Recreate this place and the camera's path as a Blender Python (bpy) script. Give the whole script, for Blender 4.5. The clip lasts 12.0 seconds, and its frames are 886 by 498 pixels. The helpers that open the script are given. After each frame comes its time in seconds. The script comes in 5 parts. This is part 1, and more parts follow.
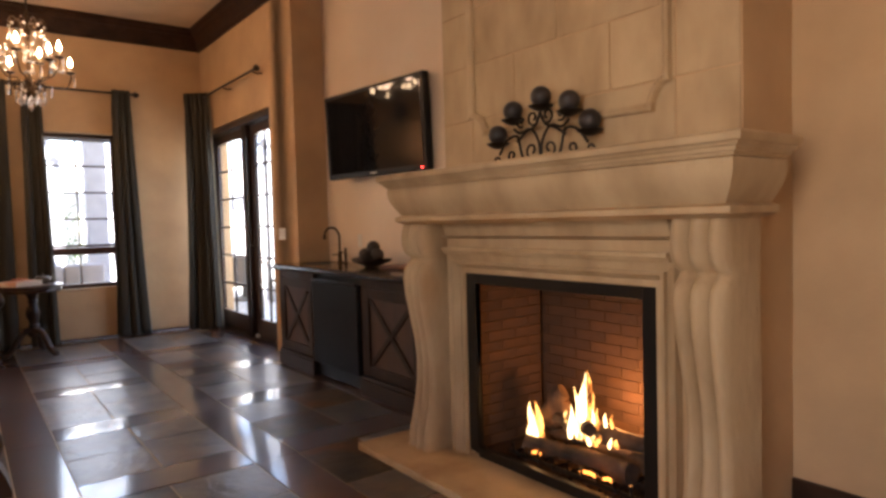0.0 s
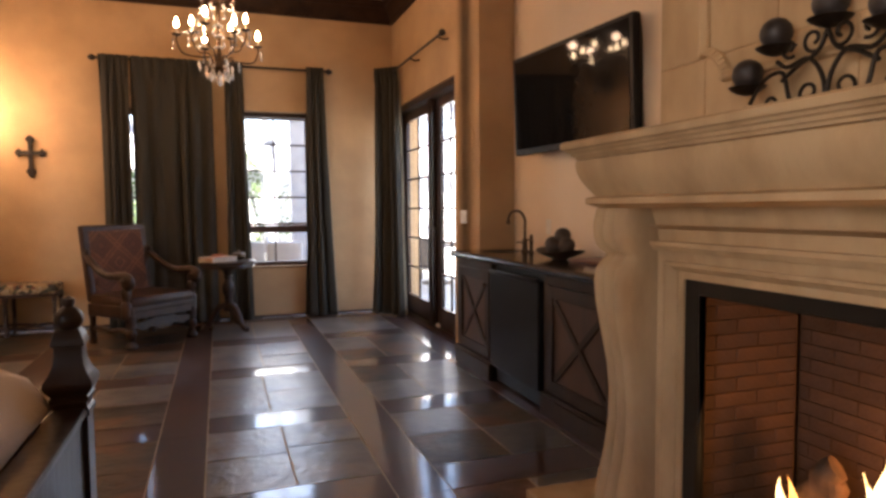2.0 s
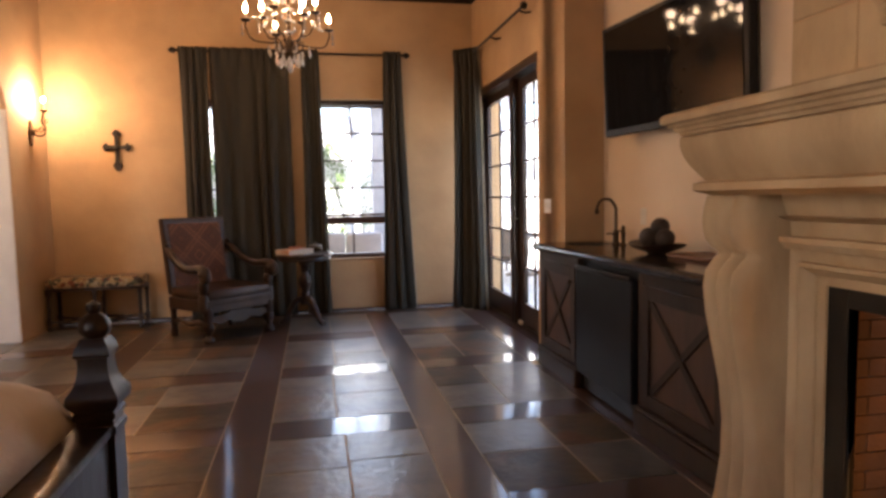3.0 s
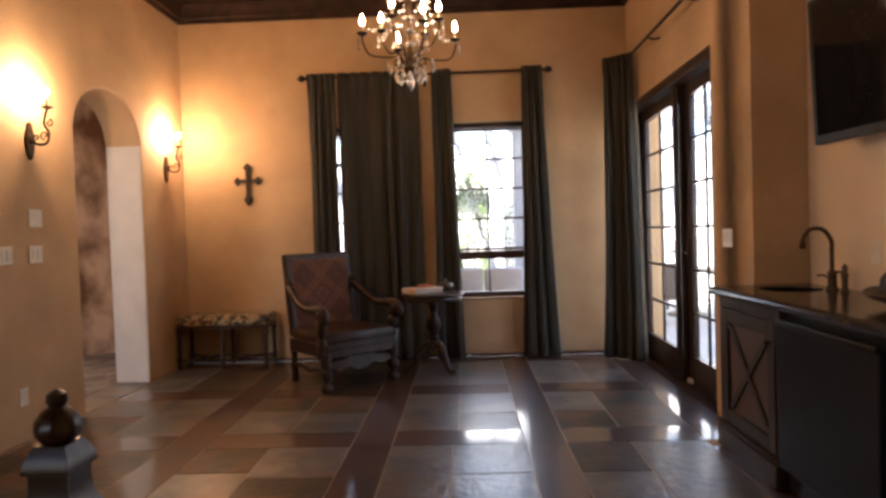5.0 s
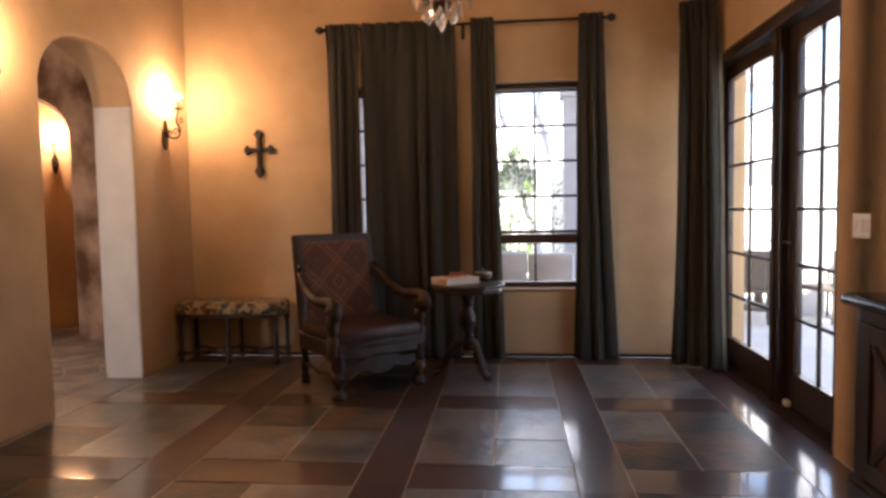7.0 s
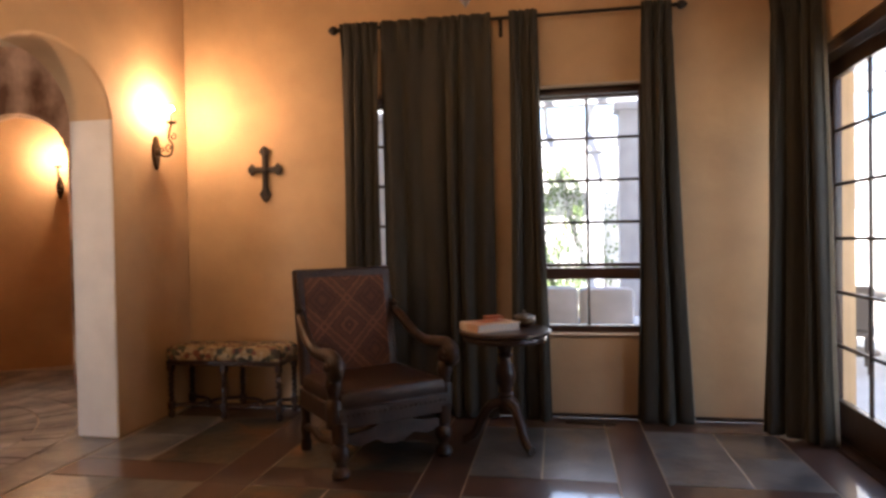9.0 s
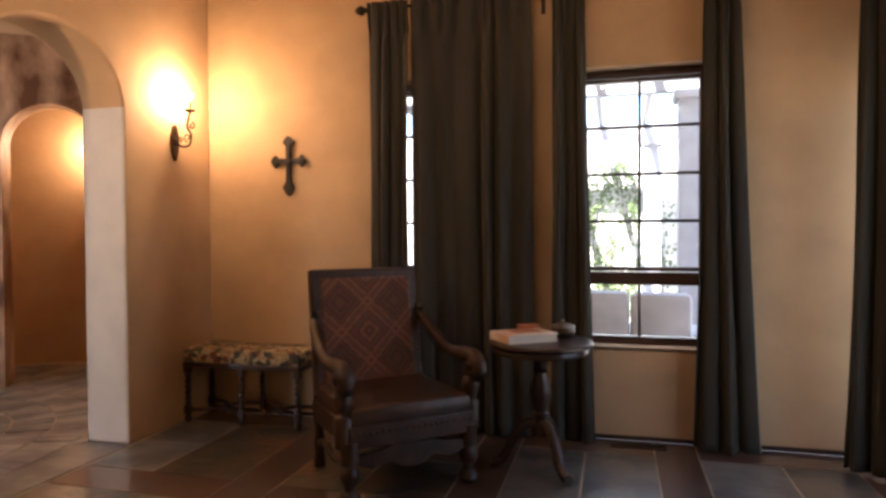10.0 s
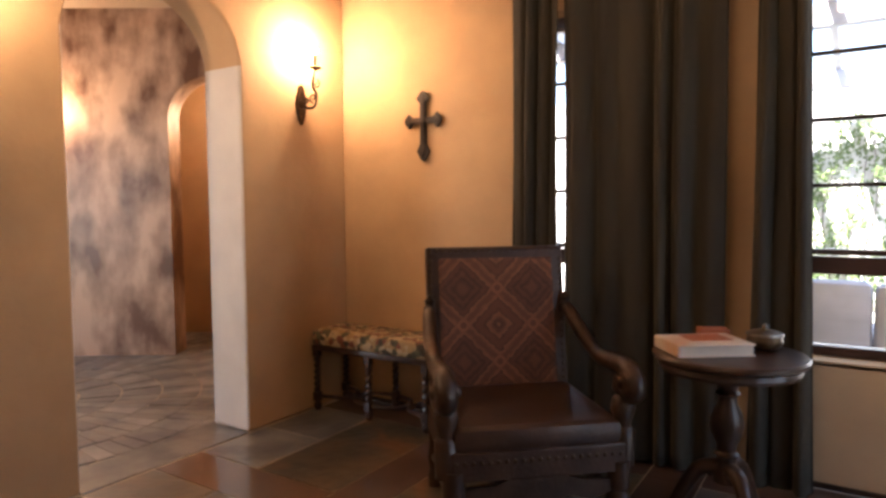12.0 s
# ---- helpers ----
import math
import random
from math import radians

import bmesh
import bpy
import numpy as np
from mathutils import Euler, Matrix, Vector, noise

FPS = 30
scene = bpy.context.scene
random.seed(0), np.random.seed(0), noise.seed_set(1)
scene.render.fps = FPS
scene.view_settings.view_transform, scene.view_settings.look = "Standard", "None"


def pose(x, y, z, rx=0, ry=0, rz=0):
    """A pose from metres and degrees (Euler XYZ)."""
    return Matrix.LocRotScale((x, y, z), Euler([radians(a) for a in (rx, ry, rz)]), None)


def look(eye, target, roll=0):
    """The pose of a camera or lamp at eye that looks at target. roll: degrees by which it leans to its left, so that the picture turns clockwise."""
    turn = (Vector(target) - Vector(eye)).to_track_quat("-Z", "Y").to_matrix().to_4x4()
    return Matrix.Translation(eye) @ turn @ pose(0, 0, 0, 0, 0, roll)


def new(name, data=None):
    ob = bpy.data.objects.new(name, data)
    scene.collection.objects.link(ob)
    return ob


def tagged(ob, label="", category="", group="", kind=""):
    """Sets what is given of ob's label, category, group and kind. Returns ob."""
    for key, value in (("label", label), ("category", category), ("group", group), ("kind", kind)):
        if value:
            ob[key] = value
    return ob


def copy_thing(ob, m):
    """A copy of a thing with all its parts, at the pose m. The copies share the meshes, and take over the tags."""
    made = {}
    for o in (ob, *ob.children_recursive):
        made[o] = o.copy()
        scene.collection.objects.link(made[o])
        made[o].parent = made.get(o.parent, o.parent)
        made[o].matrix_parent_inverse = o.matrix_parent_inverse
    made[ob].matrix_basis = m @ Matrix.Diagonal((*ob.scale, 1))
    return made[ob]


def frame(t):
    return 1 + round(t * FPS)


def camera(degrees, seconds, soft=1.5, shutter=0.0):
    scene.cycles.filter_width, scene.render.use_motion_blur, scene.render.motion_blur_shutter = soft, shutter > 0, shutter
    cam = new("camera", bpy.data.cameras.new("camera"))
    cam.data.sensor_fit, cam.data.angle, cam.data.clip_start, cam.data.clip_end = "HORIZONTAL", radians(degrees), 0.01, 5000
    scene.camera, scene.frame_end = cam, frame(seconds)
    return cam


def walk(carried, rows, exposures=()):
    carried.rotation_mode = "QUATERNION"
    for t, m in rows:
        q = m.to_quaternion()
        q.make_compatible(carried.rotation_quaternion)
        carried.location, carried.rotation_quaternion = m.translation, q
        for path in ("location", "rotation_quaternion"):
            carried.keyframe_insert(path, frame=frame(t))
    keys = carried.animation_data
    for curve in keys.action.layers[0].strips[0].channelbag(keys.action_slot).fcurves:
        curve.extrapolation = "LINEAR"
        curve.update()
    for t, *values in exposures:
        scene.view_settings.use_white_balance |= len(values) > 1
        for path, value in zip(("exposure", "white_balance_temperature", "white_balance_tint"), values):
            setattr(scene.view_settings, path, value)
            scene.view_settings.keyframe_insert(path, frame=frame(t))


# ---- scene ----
cam = camera(69.2, 12.0, soft=3.0)
PATH = [
    (0, (0.49, -0.011, 1.276), (1.694, 1.584, 1.189), -1.5),
    (0.5, (0.649, 0.127, 1.278), (1.703, 1.826, 1.212), -1.6),
    (1, (0.764, 0.311, 1.277), (1.68, 2.088, 1.211), -1.0),
    (1.5, (0.884, 0.502, 1.264), (1.67, 2.339, 1.176), -0.2),
    (2, (1.001, 0.682, 1.265), (1.657, 2.567, 1.139), -0.4),
    (2.5, (1.117, 0.861, 1.273), (1.632, 2.787, 1.117), -0.9),
    (3, (1.184, 1.042, 1.27), (1.575, 2.997, 1.112), -1.1),
    (5, (1.386, 1.871, 1.282), (1.317, 3.869, 1.23), -1.8),
    (5.5, (1.388, 2.104, 1.279), (1.293, 4.101, 1.218), -1.2),
    (6, (1.401, 2.34, 1.271), (1.277, 4.335, 1.185), -0.8),
    (6.5, (1.401, 2.568, 1.295), (1.236, 4.557, 1.17), -0.8),
    (8.5, (1.416, 3.513, 1.279), (1.104, 5.488, 1.225), -1.3),
    (9, (1.409, 3.726, 1.317), (1.059, 5.695, 1.281), -1.0),
    (9.5, (1.435, 3.947, 1.326), (1.019, 5.903, 1.298), -0.7),
    (10, (1.484, 4.17, 1.33), (0.965, 6.101, 1.284), -0.3),
    (10.5, (1.469, 4.374, 1.347), (0.846, 6.272, 1.256), 0.2),
    (11, (1.469, 4.594, 1.336), (0.713, 6.441, 1.212), 0.4),
    (11.5, (1.501, 4.846, 1.317), (0.578, 6.615, 1.181), 0.1),
    (12, (1.485, 5.043, 1.309), (0.408, 6.724, 1.186), -0.4),
]
walk(cam, [(t, look(eye, target, roll)) for t, eye, target, roll in PATH],
     exposures=((0, 3.28, 6600, 18), (3, 3.24, 6600, 18), (5.5, 2.97, 6600, 18), (9, 2.9, 6600, 18), (10.5, 3.0, 6600, 18), (12, 3.22, 6600, 18)))

# ---- world, sun and lamps ----
world = bpy.data.worlds.new("world")
scene.world = world
world.use_nodes = True
sky = world.node_tree.nodes.new("ShaderNodeTexSky")
sky.sky_type, sky.sun_disc = "NISHITA", False
sky.sun_elevation, sky.sun_rotation = radians(50), radians(198)
world.node_tree.links.new(sky.outputs["Color"], world.node_tree.nodes["Background"].inputs["Color"])
world.node_tree.nodes["Background"].inputs["Strength"].default_value = 0.14
scene.view_settings.exposure = 2.25


def lamp(name, kind, energy, colour, m, **settings):
    data = bpy.data.lights.new(name, kind)
    data.energy, data.color = energy, colour
    for key, value in settings.items():
        if key == "size":
            data.shadow_soft_size = value
        elif key == "angle":
            data.angle = value
        elif key == "area":
            data.shape, data.size, data.size_y = "RECTANGLE", value[0], value[1]
    ob = new(name, data)
    ob.matrix_world = m
    return ob


WARM = (1.0, 0.66, 0.42)
DAY = (0.86, 0.93, 1.0)
lamp("sun", "SUN", 5.0, (1.0, 0.95, 0.87), look((0, 0, 0), (0.2, 0.61, -0.765)), angle=radians(0.5))
# daylight in the openings, plus a warm west fill at an added window
lamp("daylight_window", "AREA", 1.0, DAY, look((1.63, 8.66, 1.5), (1.63, 0, 1.0)), area=(0.8, 1.7))
lamp("daylight_door", "AREA", 1.0, DAY, look((3.62, 7.3, 1.4), (1.6, 7.0, 0.65)), area=(1.7, 1.9))
lamp("west_fill", "AREA", 1.7, (1.0, 0.78, 0.58), look((-1.60, -0.4, 1.6), (3, 0.9, 1.9)), area=(1.5, 1.85)).data.spread = radians(90)
# stands at an unseen hall window, placed for the daylight through the arch
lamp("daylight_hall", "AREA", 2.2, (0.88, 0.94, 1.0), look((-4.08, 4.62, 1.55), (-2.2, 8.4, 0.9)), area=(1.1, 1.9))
# bulbs
for n in range(4):
    a = radians(20 + 90 * n)
    lamp("chandelier_light", "POINT", 0.46, WARM, pose(1.04 + 0.34 * math.cos(a), 6.45 + 0.34 * math.sin(a), 2.87), size=0.04)
lamp("fire_light", "POINT", 1.7, (1.0, 0.42, 0.12), pose(2.97, 1.9, 0.36), size=0.10)


# ---- materials ----
def material(name, colour, rough=0.6, metal=0.0, dark=None, scale=6.0, bump=0.15, bump_scale=60.0, spread=(0.3, 0.7), coat=0.0, island=0.0, detail=6.0, stretch=(1, 1, 1), depth=0.01):
    m = bpy.data.materials.new(name)
    m.use_nodes = True
    t = m.node_tree
    p = t.nodes["Principled BSDF"]
    p.inputs["Roughness"].default_value, p.inputs["Metallic"].default_value, p.inputs["Coat Weight"].default_value = rough, metal, coat
    p.inputs["Coat Roughness"].default_value = 0.12
    where = t.nodes.new("ShaderNodeTexCoord")
    place = t.nodes.new("ShaderNodeMapping")
    place.inputs["Scale"].default_value = stretch
    t.links.new(where.outputs["Object"], place.inputs["Vector"])
    n = t.nodes.new("ShaderNodeTexNoise")
    n.inputs["Scale"].default_value, n.inputs["Detail"].default_value = scale, detail
    t.links.new(place.outputs["Vector"], n.inputs["Vector"])
    ramp = t.nodes.new("ShaderNodeValToRGB")
    ramp.color_ramp.elements[0].position, ramp.color_ramp.elements[1].position = spread
    ramp.color_ramp.elements[0].color = (*(dark or [c * 0.8 for c in colour]), 1)
    ramp.color_ramp.elements[1].color = (*colour, 1)
    t.links.new(n.outputs["Fac"], ramp.inputs["Fac"])
    out = ramp.outputs["Color"]
    if island:
        info = t.nodes.new("ShaderNodeObjectInfo")
        hue = t.nodes.new("ShaderNodeHueSaturation")
        spread_n = t.nodes.new("ShaderNodeMapRange")
        spread_n.inputs["To Min"].default_value, spread_n.inputs["To Max"].default_value = 1 - island, 1 + island
        t.links.new(info.outputs["Random"], spread_n.inputs["Value"])
        t.links.new(spread_n.outputs["Result"], hue.inputs["Value"])
        t.links.new(out, hue.inputs["Color"])
        out = hue.outputs["Color"]
    t.links.new(out, p.inputs["Base Color"])
    if bump:
        fine = t.nodes.new("ShaderNodeTexNoise")
        fine.inputs["Scale"].default_value, fine.inputs["Detail"].default_value = bump_scale, 5
        t.links.new(place.outputs["Vector"], fine.inputs["Vector"])
        b = t.nodes.new("ShaderNodeBump")
        b.inputs["Strength"].default_value, b.inputs["Distance"].default_value = bump, depth
        t.links.new(fine.outputs["Fac"], b.inputs["Height"])
        t.links.new(b.outputs["Normal"], p.inputs["Normal"])
        rr = t.nodes.new("ShaderNodeMapRange")
        rr.inputs["To Min"].default_value, rr.inputs["To Max"].default_value = rough * 0.8, min(1, rough * 1.25)
        t.links.new(n.outputs["Fac"], rr.inputs["Value"])
        t.links.new(rr.outputs["Result"], p.inputs["Roughness"])
    return m


def glowing(name, colour, strength):
    m = bpy.data.materials.new(name)
    m.use_nodes = True
    p = m.node_tree.nodes["Principled BSDF"]
    p.inputs["Base Color"].default_value = (*colour, 1)
    p.inputs["Emission Color"].default_value, p.inputs["Emission Strength"].default_value = (*colour, 1), strength
    return m


def glass(name, colour=(1, 1, 1), rough=0.0, thin=True):
    m = bpy.data.materials.new(name)
    m.use_nodes = True
    t = m.node_tree
    if thin:
        mix, clear, gloss = t.nodes.new("ShaderNodeMixShader"), t.nodes.new("ShaderNodeBsdfTransparent"), t.nodes.new("ShaderNodeBsdfGlossy")
        clear.inputs["Color"].default_value = (*colour, 1)
        gloss.inputs["Roughness"].default_value = 0.02
        edge, power, share = t.nodes.new("ShaderNodeLayerWeight"), t.nodes.new("ShaderNodeMath"), t.nodes.new("ShaderNodeMapRange")
        power.operation = "POWER"
        power.inputs[1].default_value = 5
        share.inputs["To Min"].default_value, share.inputs["To Max"].default_value = 0.03, 0.6
        t.links.new(edge.outputs["Facing"], power.inputs[0])
        t.links.new(power.outputs[0], share.inputs["Value"])
        t.links.new(share.outputs["Result"], mix.inputs["Fac"])
        t.links.new(clear.outputs["BSDF"], mix.inputs[1])
        t.links.new(gloss.outputs["BSDF"], mix.inputs[2])
        t.links.new(mix.outputs["Shader"], t.nodes["Material Output"].inputs["Surface"])
    else:
        p = t.nodes["Principled BSDF"]
        p.inputs["Base Color"].default_value = (*colour, 1)
        p.inputs["Transmission Weight"].default_value, p.inputs["Roughness"].default_value, p.inputs["IOR"].default_value = 0.7, rough, 1.6
    return m


PLASTER = material("tan_plaster", (0.575, 0.372, 0.196), 0.75, dark=(0.44, 0.281, 0.142), scale=2.2, bump=0.18, bump_scale=14, depth=0.02)
CREAM = material("cream_plaster", (0.80, 0.65, 0.48), 0.75, dark=(0.74, 0.58, 0.41), scale=2.0, bump=0.15, bump_scale=14, depth=0.02)
CEILING = material("ceiling_paint", (0.62, 0.47, 0.31), 0.85, scale=2.0, bump=0.08, bump_scale=20)
PALE_JAMB = material("pale_jamb_plaster", (0.76, 0.70, 0.62), 0.7, scale=3.0, bump=0.12, bump_scale=16, depth=0.02)
MOTTLED = material("faux_finish_plaster", (0.62, 0.41, 0.27), 0.42, dark=(0.14, 0.06, 0.025), scale=3.2, bump=0.12, bump_scale=9, spread=(0.38, 0.60), detail=11, stretch=(1, 1, 0.55))


def slate(name, low, high, rust, share, rough, gloss=1.0):
    """Cleft slate: two greys, rusty patches, flaky relief, each tile of its own tone."""
    m = material(name, high, rough, dark=low, scale=4.0, bump=0.0, island=0.38, spread=(0.38, 0.62))
    t = m.node_tree
    p = t.nodes["Principled BSDF"]
    old = p.inputs["Base Color"].links[0].from_socket
    where, info = t.nodes.new("ShaderNodeTexCoord"), t.nodes.new("ShaderNodeObjectInfo")
    shift = t.nodes.new("ShaderNodeVectorMath")
    shift.operation = "MULTIPLY_ADD"
    shift.inputs[1].default_value = (1, 1, 1)
    t.links.new(where.outputs["Object"], shift.inputs[0])
    spin = t.nodes.new("ShaderNodeVectorMath")
    spin.operation = "SCALE"
    spin.inputs[0].default_value = (7, 13, 3)
    t.links.new(info.outputs["Random"], spin.inputs["Scale"])
    t.links.new(spin.outputs["Vector"], shift.inputs[2])
    patch = t.nodes.new("ShaderNodeTexNoise")
    patch.inputs["Scale"].default_value, patch.inputs["Detail"].default_value, patch.inputs["Distortion"].default_value = 2.6, 7, 0.8
    t.links.new(shift.outputs["Vector"], patch.inputs["Vector"])
    gate = t.nodes.new("ShaderNodeMapRange")
    gate.inputs["From Min"].default_value, gate.inputs["From Max"].default_value = 0.62 - share, 0.74 - share
    t.links.new(patch.outputs["Fac"], gate.inputs["Value"])
    mix = t.nodes.new("ShaderNodeMix")
    mix.data_type = "RGBA"
    mix.inputs[7].default_value = (*rust, 1)
    t.links.new(gate.outputs["Result"], mix.inputs[0])
    t.links.new(old, mix.inputs[6])
    t.links.new(mix.outputs[2], p.inputs["Base Color"])
    # flakes: stepped noise and fine grain
    flake = t.nodes.new("ShaderNodeTexNoise")
    flake.inputs["Scale"].default_value, flake.inputs["Detail"].default_value, flake.inputs["Distortion"].default_value = 3.2, 4, 1.2
    t.links.new(shift.outputs["Vector"], flake.inputs["Vector"])
    snap = t.nodes.new("ShaderNodeMath")
    snap.operation = "SNAP"
    snap.inputs[1].default_value = 0.07
    t.links.new(flake.outputs["Fac"], snap.inputs[0])
    grain = t.nodes.new("ShaderNodeTexNoise")
    grain.inputs["Scale"].default_value, grain.inputs["Detail"].default_value = 16, 6
    t.links.new(shift.outputs["Vector"], grain.inputs["Vector"])
    b1, b2 = t.nodes.new("ShaderNodeBump"), t.nodes.new("ShaderNodeBump")
    b1.inputs["Strength"].default_value, b1.inputs["Distance"].default_value = 0.85, 0.04
    b2.inputs["Strength"].default_value, b2.inputs["Distance"].default_value = 0.45, 0.012
    t.links.new(snap.outputs[0], b1.inputs["Height"])
    t.links.new(grain.outputs["Fac"], b2.inputs["Height"])
    t.links.new(b1.outputs["Normal"], b2.inputs["Normal"])
    t.links.new(b2.outputs["Normal"], p.inputs["Normal"])
    p.inputs["Specular IOR Level"].default_value = gloss
    p.inputs["IOR"].default_value = 1.5 + 0.3 * (gloss > 0.8)
    return m


SLATE = slate("slate", (0.050, 0.054, 0.055), (0.165, 0.157, 0.140), (0.150, 0.108, 0.070), 0.09, 0.30)
RUST_SLATE = slate("rust_slate", (0.030, 0.032, 0.028), (0.088, 0.064, 0.040), (0.140, 0.070, 0.030), 0.13, 0.36, 0.5)
GROUT = material("grout", (0.62, 0.53, 0.41), 0.8, scale=12, bump=0.3)
PLANK = material("dark_floor_plank", (0.105, 0.057, 0.041), 0.38, dark=(0.055, 0.029, 0.021), scale=5, bump=0.12, bump_scale=10, coat=1.0, island=0.25, depth=0.006)
PLANK.node_tree.nodes["Principled BSDF"].inputs["Coat Roughness"].default_value = 0.11
PLANK.node_tree.nodes["Principled BSDF"].inputs["Coat IOR"].default_value = 2.0
WOOD = material("dark_stained_wood", (0.050, 0.025, 0.014), 0.36, dark=(0.018, 0.009, 0.006), scale=7, bump=0.15, bump_scale=30, coat=0.25, stretch=(1, 1, 0.25))
CAB_WOOD = material("espresso_cabinet_wood", (0.044, 0.025, 0.016), 0.5, dark=(0.016, 0.010, 0.007), scale=9, bump=0.15, bump_scale=40, coat=0.05, stretch=(1, 1, 0.2))
PANEL_WOOD = material("walnut_panel_wood", (0.085, 0.046, 0.028), 0.55, dark=(0.040, 0.022, 0.014), scale=8, bump=0.2, bump_scale=40, stretch=(1, 1, 0.2))
for wood in (WOOD, CAB_WOOD):
    wood.node_tree.nodes["Principled BSDF"].inputs["Specular IOR Level"].default_value = 0.3
SASH = material("red_brown_sash_wood", (0.085, 0.036, 0.022), 0.4, dark=(0.040, 0.017, 0.011), scale=8, bump=0.12, bump_scale=40, coat=0.1, stretch=(0.25, 1, 1))
BEAM = material("crown_wood", (0.055, 0.027, 0.015), 0.5, dark=(0.022, 0.011, 0.007), scale=6, bump=0.2, bump_scale=25)
CURTAIN = material("moss_velvet", (0.040, 0.034, 0.021), 0.9, dark=(0.018, 0.015, 0.010), scale=7, bump=0.2, bump_scale=180, stretch=(1, 1, 0.15))
CURTAIN.node_tree.nodes["Principled BSDF"].inputs["Sheen Weight"].default_value = 0.25
CURTAIN.node_tree.nodes["Principled BSDF"].inputs["Sheen Roughness"].default_value = 0.4
CURTAIN.node_tree.nodes["Principled BSDF"].inputs["Sheen Tint"].default_value = (0.30, 0.27, 0.18, 1)
LINING = material("curtain_lining", (0.42, 0.36, 0.26), 0.85, scale=8, bump=0.1, bump_scale=150)
IRON = material("wrought_iron", (0.035, 0.027, 0.020), 0.45, metal=0.7, scale=30, bump=0.25, bump_scale=90)
BRONZE = material("aged_bronze", (0.10, 0.062, 0.032), 0.4, metal=0.8, dark=(0.035, 0.022, 0.013), scale=20, bump=0.25, bump_scale=70)
BEAM.node_tree.nodes["Principled BSDF"].inputs["Specular IOR Level"].default_value = 0.15
STONE = material("cast_limestone", (0.54, 0.385, 0.215), 0.72, dark=(0.37, 0.245, 0.125), scale=5.0, bump=0.45, bump_scale=30, spread=(0.28, 0.62), detail=10, island=0.05, stretch=(1, 1, 0.45))
BRICK = material("firebrick", (0.092, 0.047, 0.025), 0.9, dark=(0.034, 0.019, 0.012), scale=6, bump=0.4, bump_scale=60, island=0.14)
MORTAR = material("mortar", (0.050, 0.028, 0.017), 0.9, scale=14, bump=0.3)
BLACK = material("black_metal", (0.012, 0.011, 0.010), 0.4, metal=0.4, scale=20, bump=0.05)
BLACK_PLASTIC = material("black_plastic", (0.010, 0.010, 0.011), 0.42, scale=20, bump=0)
BLACK_PLASTIC.node_tree.nodes["Principled BSDF"].inputs["Specular IOR Level"].default_value = 0.2
SCREEN = material("dark_screen", (0.010, 0.010, 0.011), 0.05, scale=20, bump=0)
SCREEN.node_tree.nodes["Principled BSDF"].inputs["Specular IOR Level"].default_value = 0.14
GRANITE = material("dark_granite", (0.055, 0.042, 0.034), 0.14, dark=(0.016, 0.013, 0.012), scale=45, bump=0.03)
PLATE = material("ivory_plate", (0.80, 0.74, 0.62), 0.4, scale=10, bump=0)
PEWTER = material("dull_pewter", (0.30, 0.27, 0.23), 0.35, metal=0.8, dark=(0.12, 0.10, 0.08), scale=18, bump=0.3, bump_scale=60)
BULB = glowing("lit_bulb", (1.0, 0.70, 0.40), 10)
SCONCE_BULB = glowing("lit_sconce_bulb", (1.0, 0.69, 0.44), 820)
CANDLE = material("candle_sleeve", (0.70, 0.58, 0.40), 0.6, scale=20, bump=0.05)
PANE = glass("window_glass", (0.96, 0.98, 0.98))
CRYSTAL = glass("crystal", (1, 0.98, 0.95), 0.02, thin=False)


def wisp(name, low, high, strength, gate):
    m = bpy.data.materials.new(name)
    m.use_nodes = True
    t = m.node_tree
    where, place, n = t.nodes.new("ShaderNodeTexCoord"), t.nodes.new("ShaderNodeMapping"), t.nodes.new("ShaderNodeTexNoise")
    place.inputs["Scale"].default_value = (1, 1, 0.35)
    n.inputs["Scale"].default_value, n.inputs["Detail"].default_value = 26, 3
    t.links.new(where.outputs["Object"], place.inputs["Vector"])
    t.links.new(place.outputs["Vector"], n.inputs["Vector"])
    ramp, cut = t.nodes.new("ShaderNodeValToRGB"), t.nodes.new("ShaderNodeMapRange")
    ramp.color_ramp.elements[0].position, ramp.color_ramp.elements[1].position = 0.35, 0.65
    ramp.color_ramp.elements[0].color, ramp.color_ramp.elements[1].color = (*low, 1), (*high, 1)
    cut.inputs["From Min"].default_value, cut.inputs["From Max"].default_value = gate - 0.1, gate + 0.12
    glow, clear, mix = t.nodes.new("ShaderNodeEmission"), t.nodes.new("ShaderNodeBsdfTransparent"), t.nodes.new("ShaderNodeMixShader")
    glow.inputs["Strength"].default_value = strength
    for a, b in ((n.outputs["Fac"], ramp.inputs["Fac"]), (n.outputs["Fac"], cut.inputs["Value"]), (ramp.outputs["Color"], glow.inputs["Color"]), (cut.outputs["Result"], mix.inputs["Fac"]), (clear.outputs["BSDF"], mix.inputs[1]), (glow.outputs["Emission"], mix.inputs[2]), (mix.outputs["Shader"], t.nodes["Material Output"].inputs["Surface"])):
        t.links.new(a, b)
    return m


FLAME = wisp("flame", (1.0, 0.22, 0.03), (1.0, 0.45, 0.10), 0.5, 0.52)
HOT_FLAME = wisp("hot_flame", (1.0, 0.45, 0.10), (1.0, 0.75, 0.36), 0.85, 0.46)
EMBER = glowing("ember", (1.0, 0.30, 0.05), 0.45)


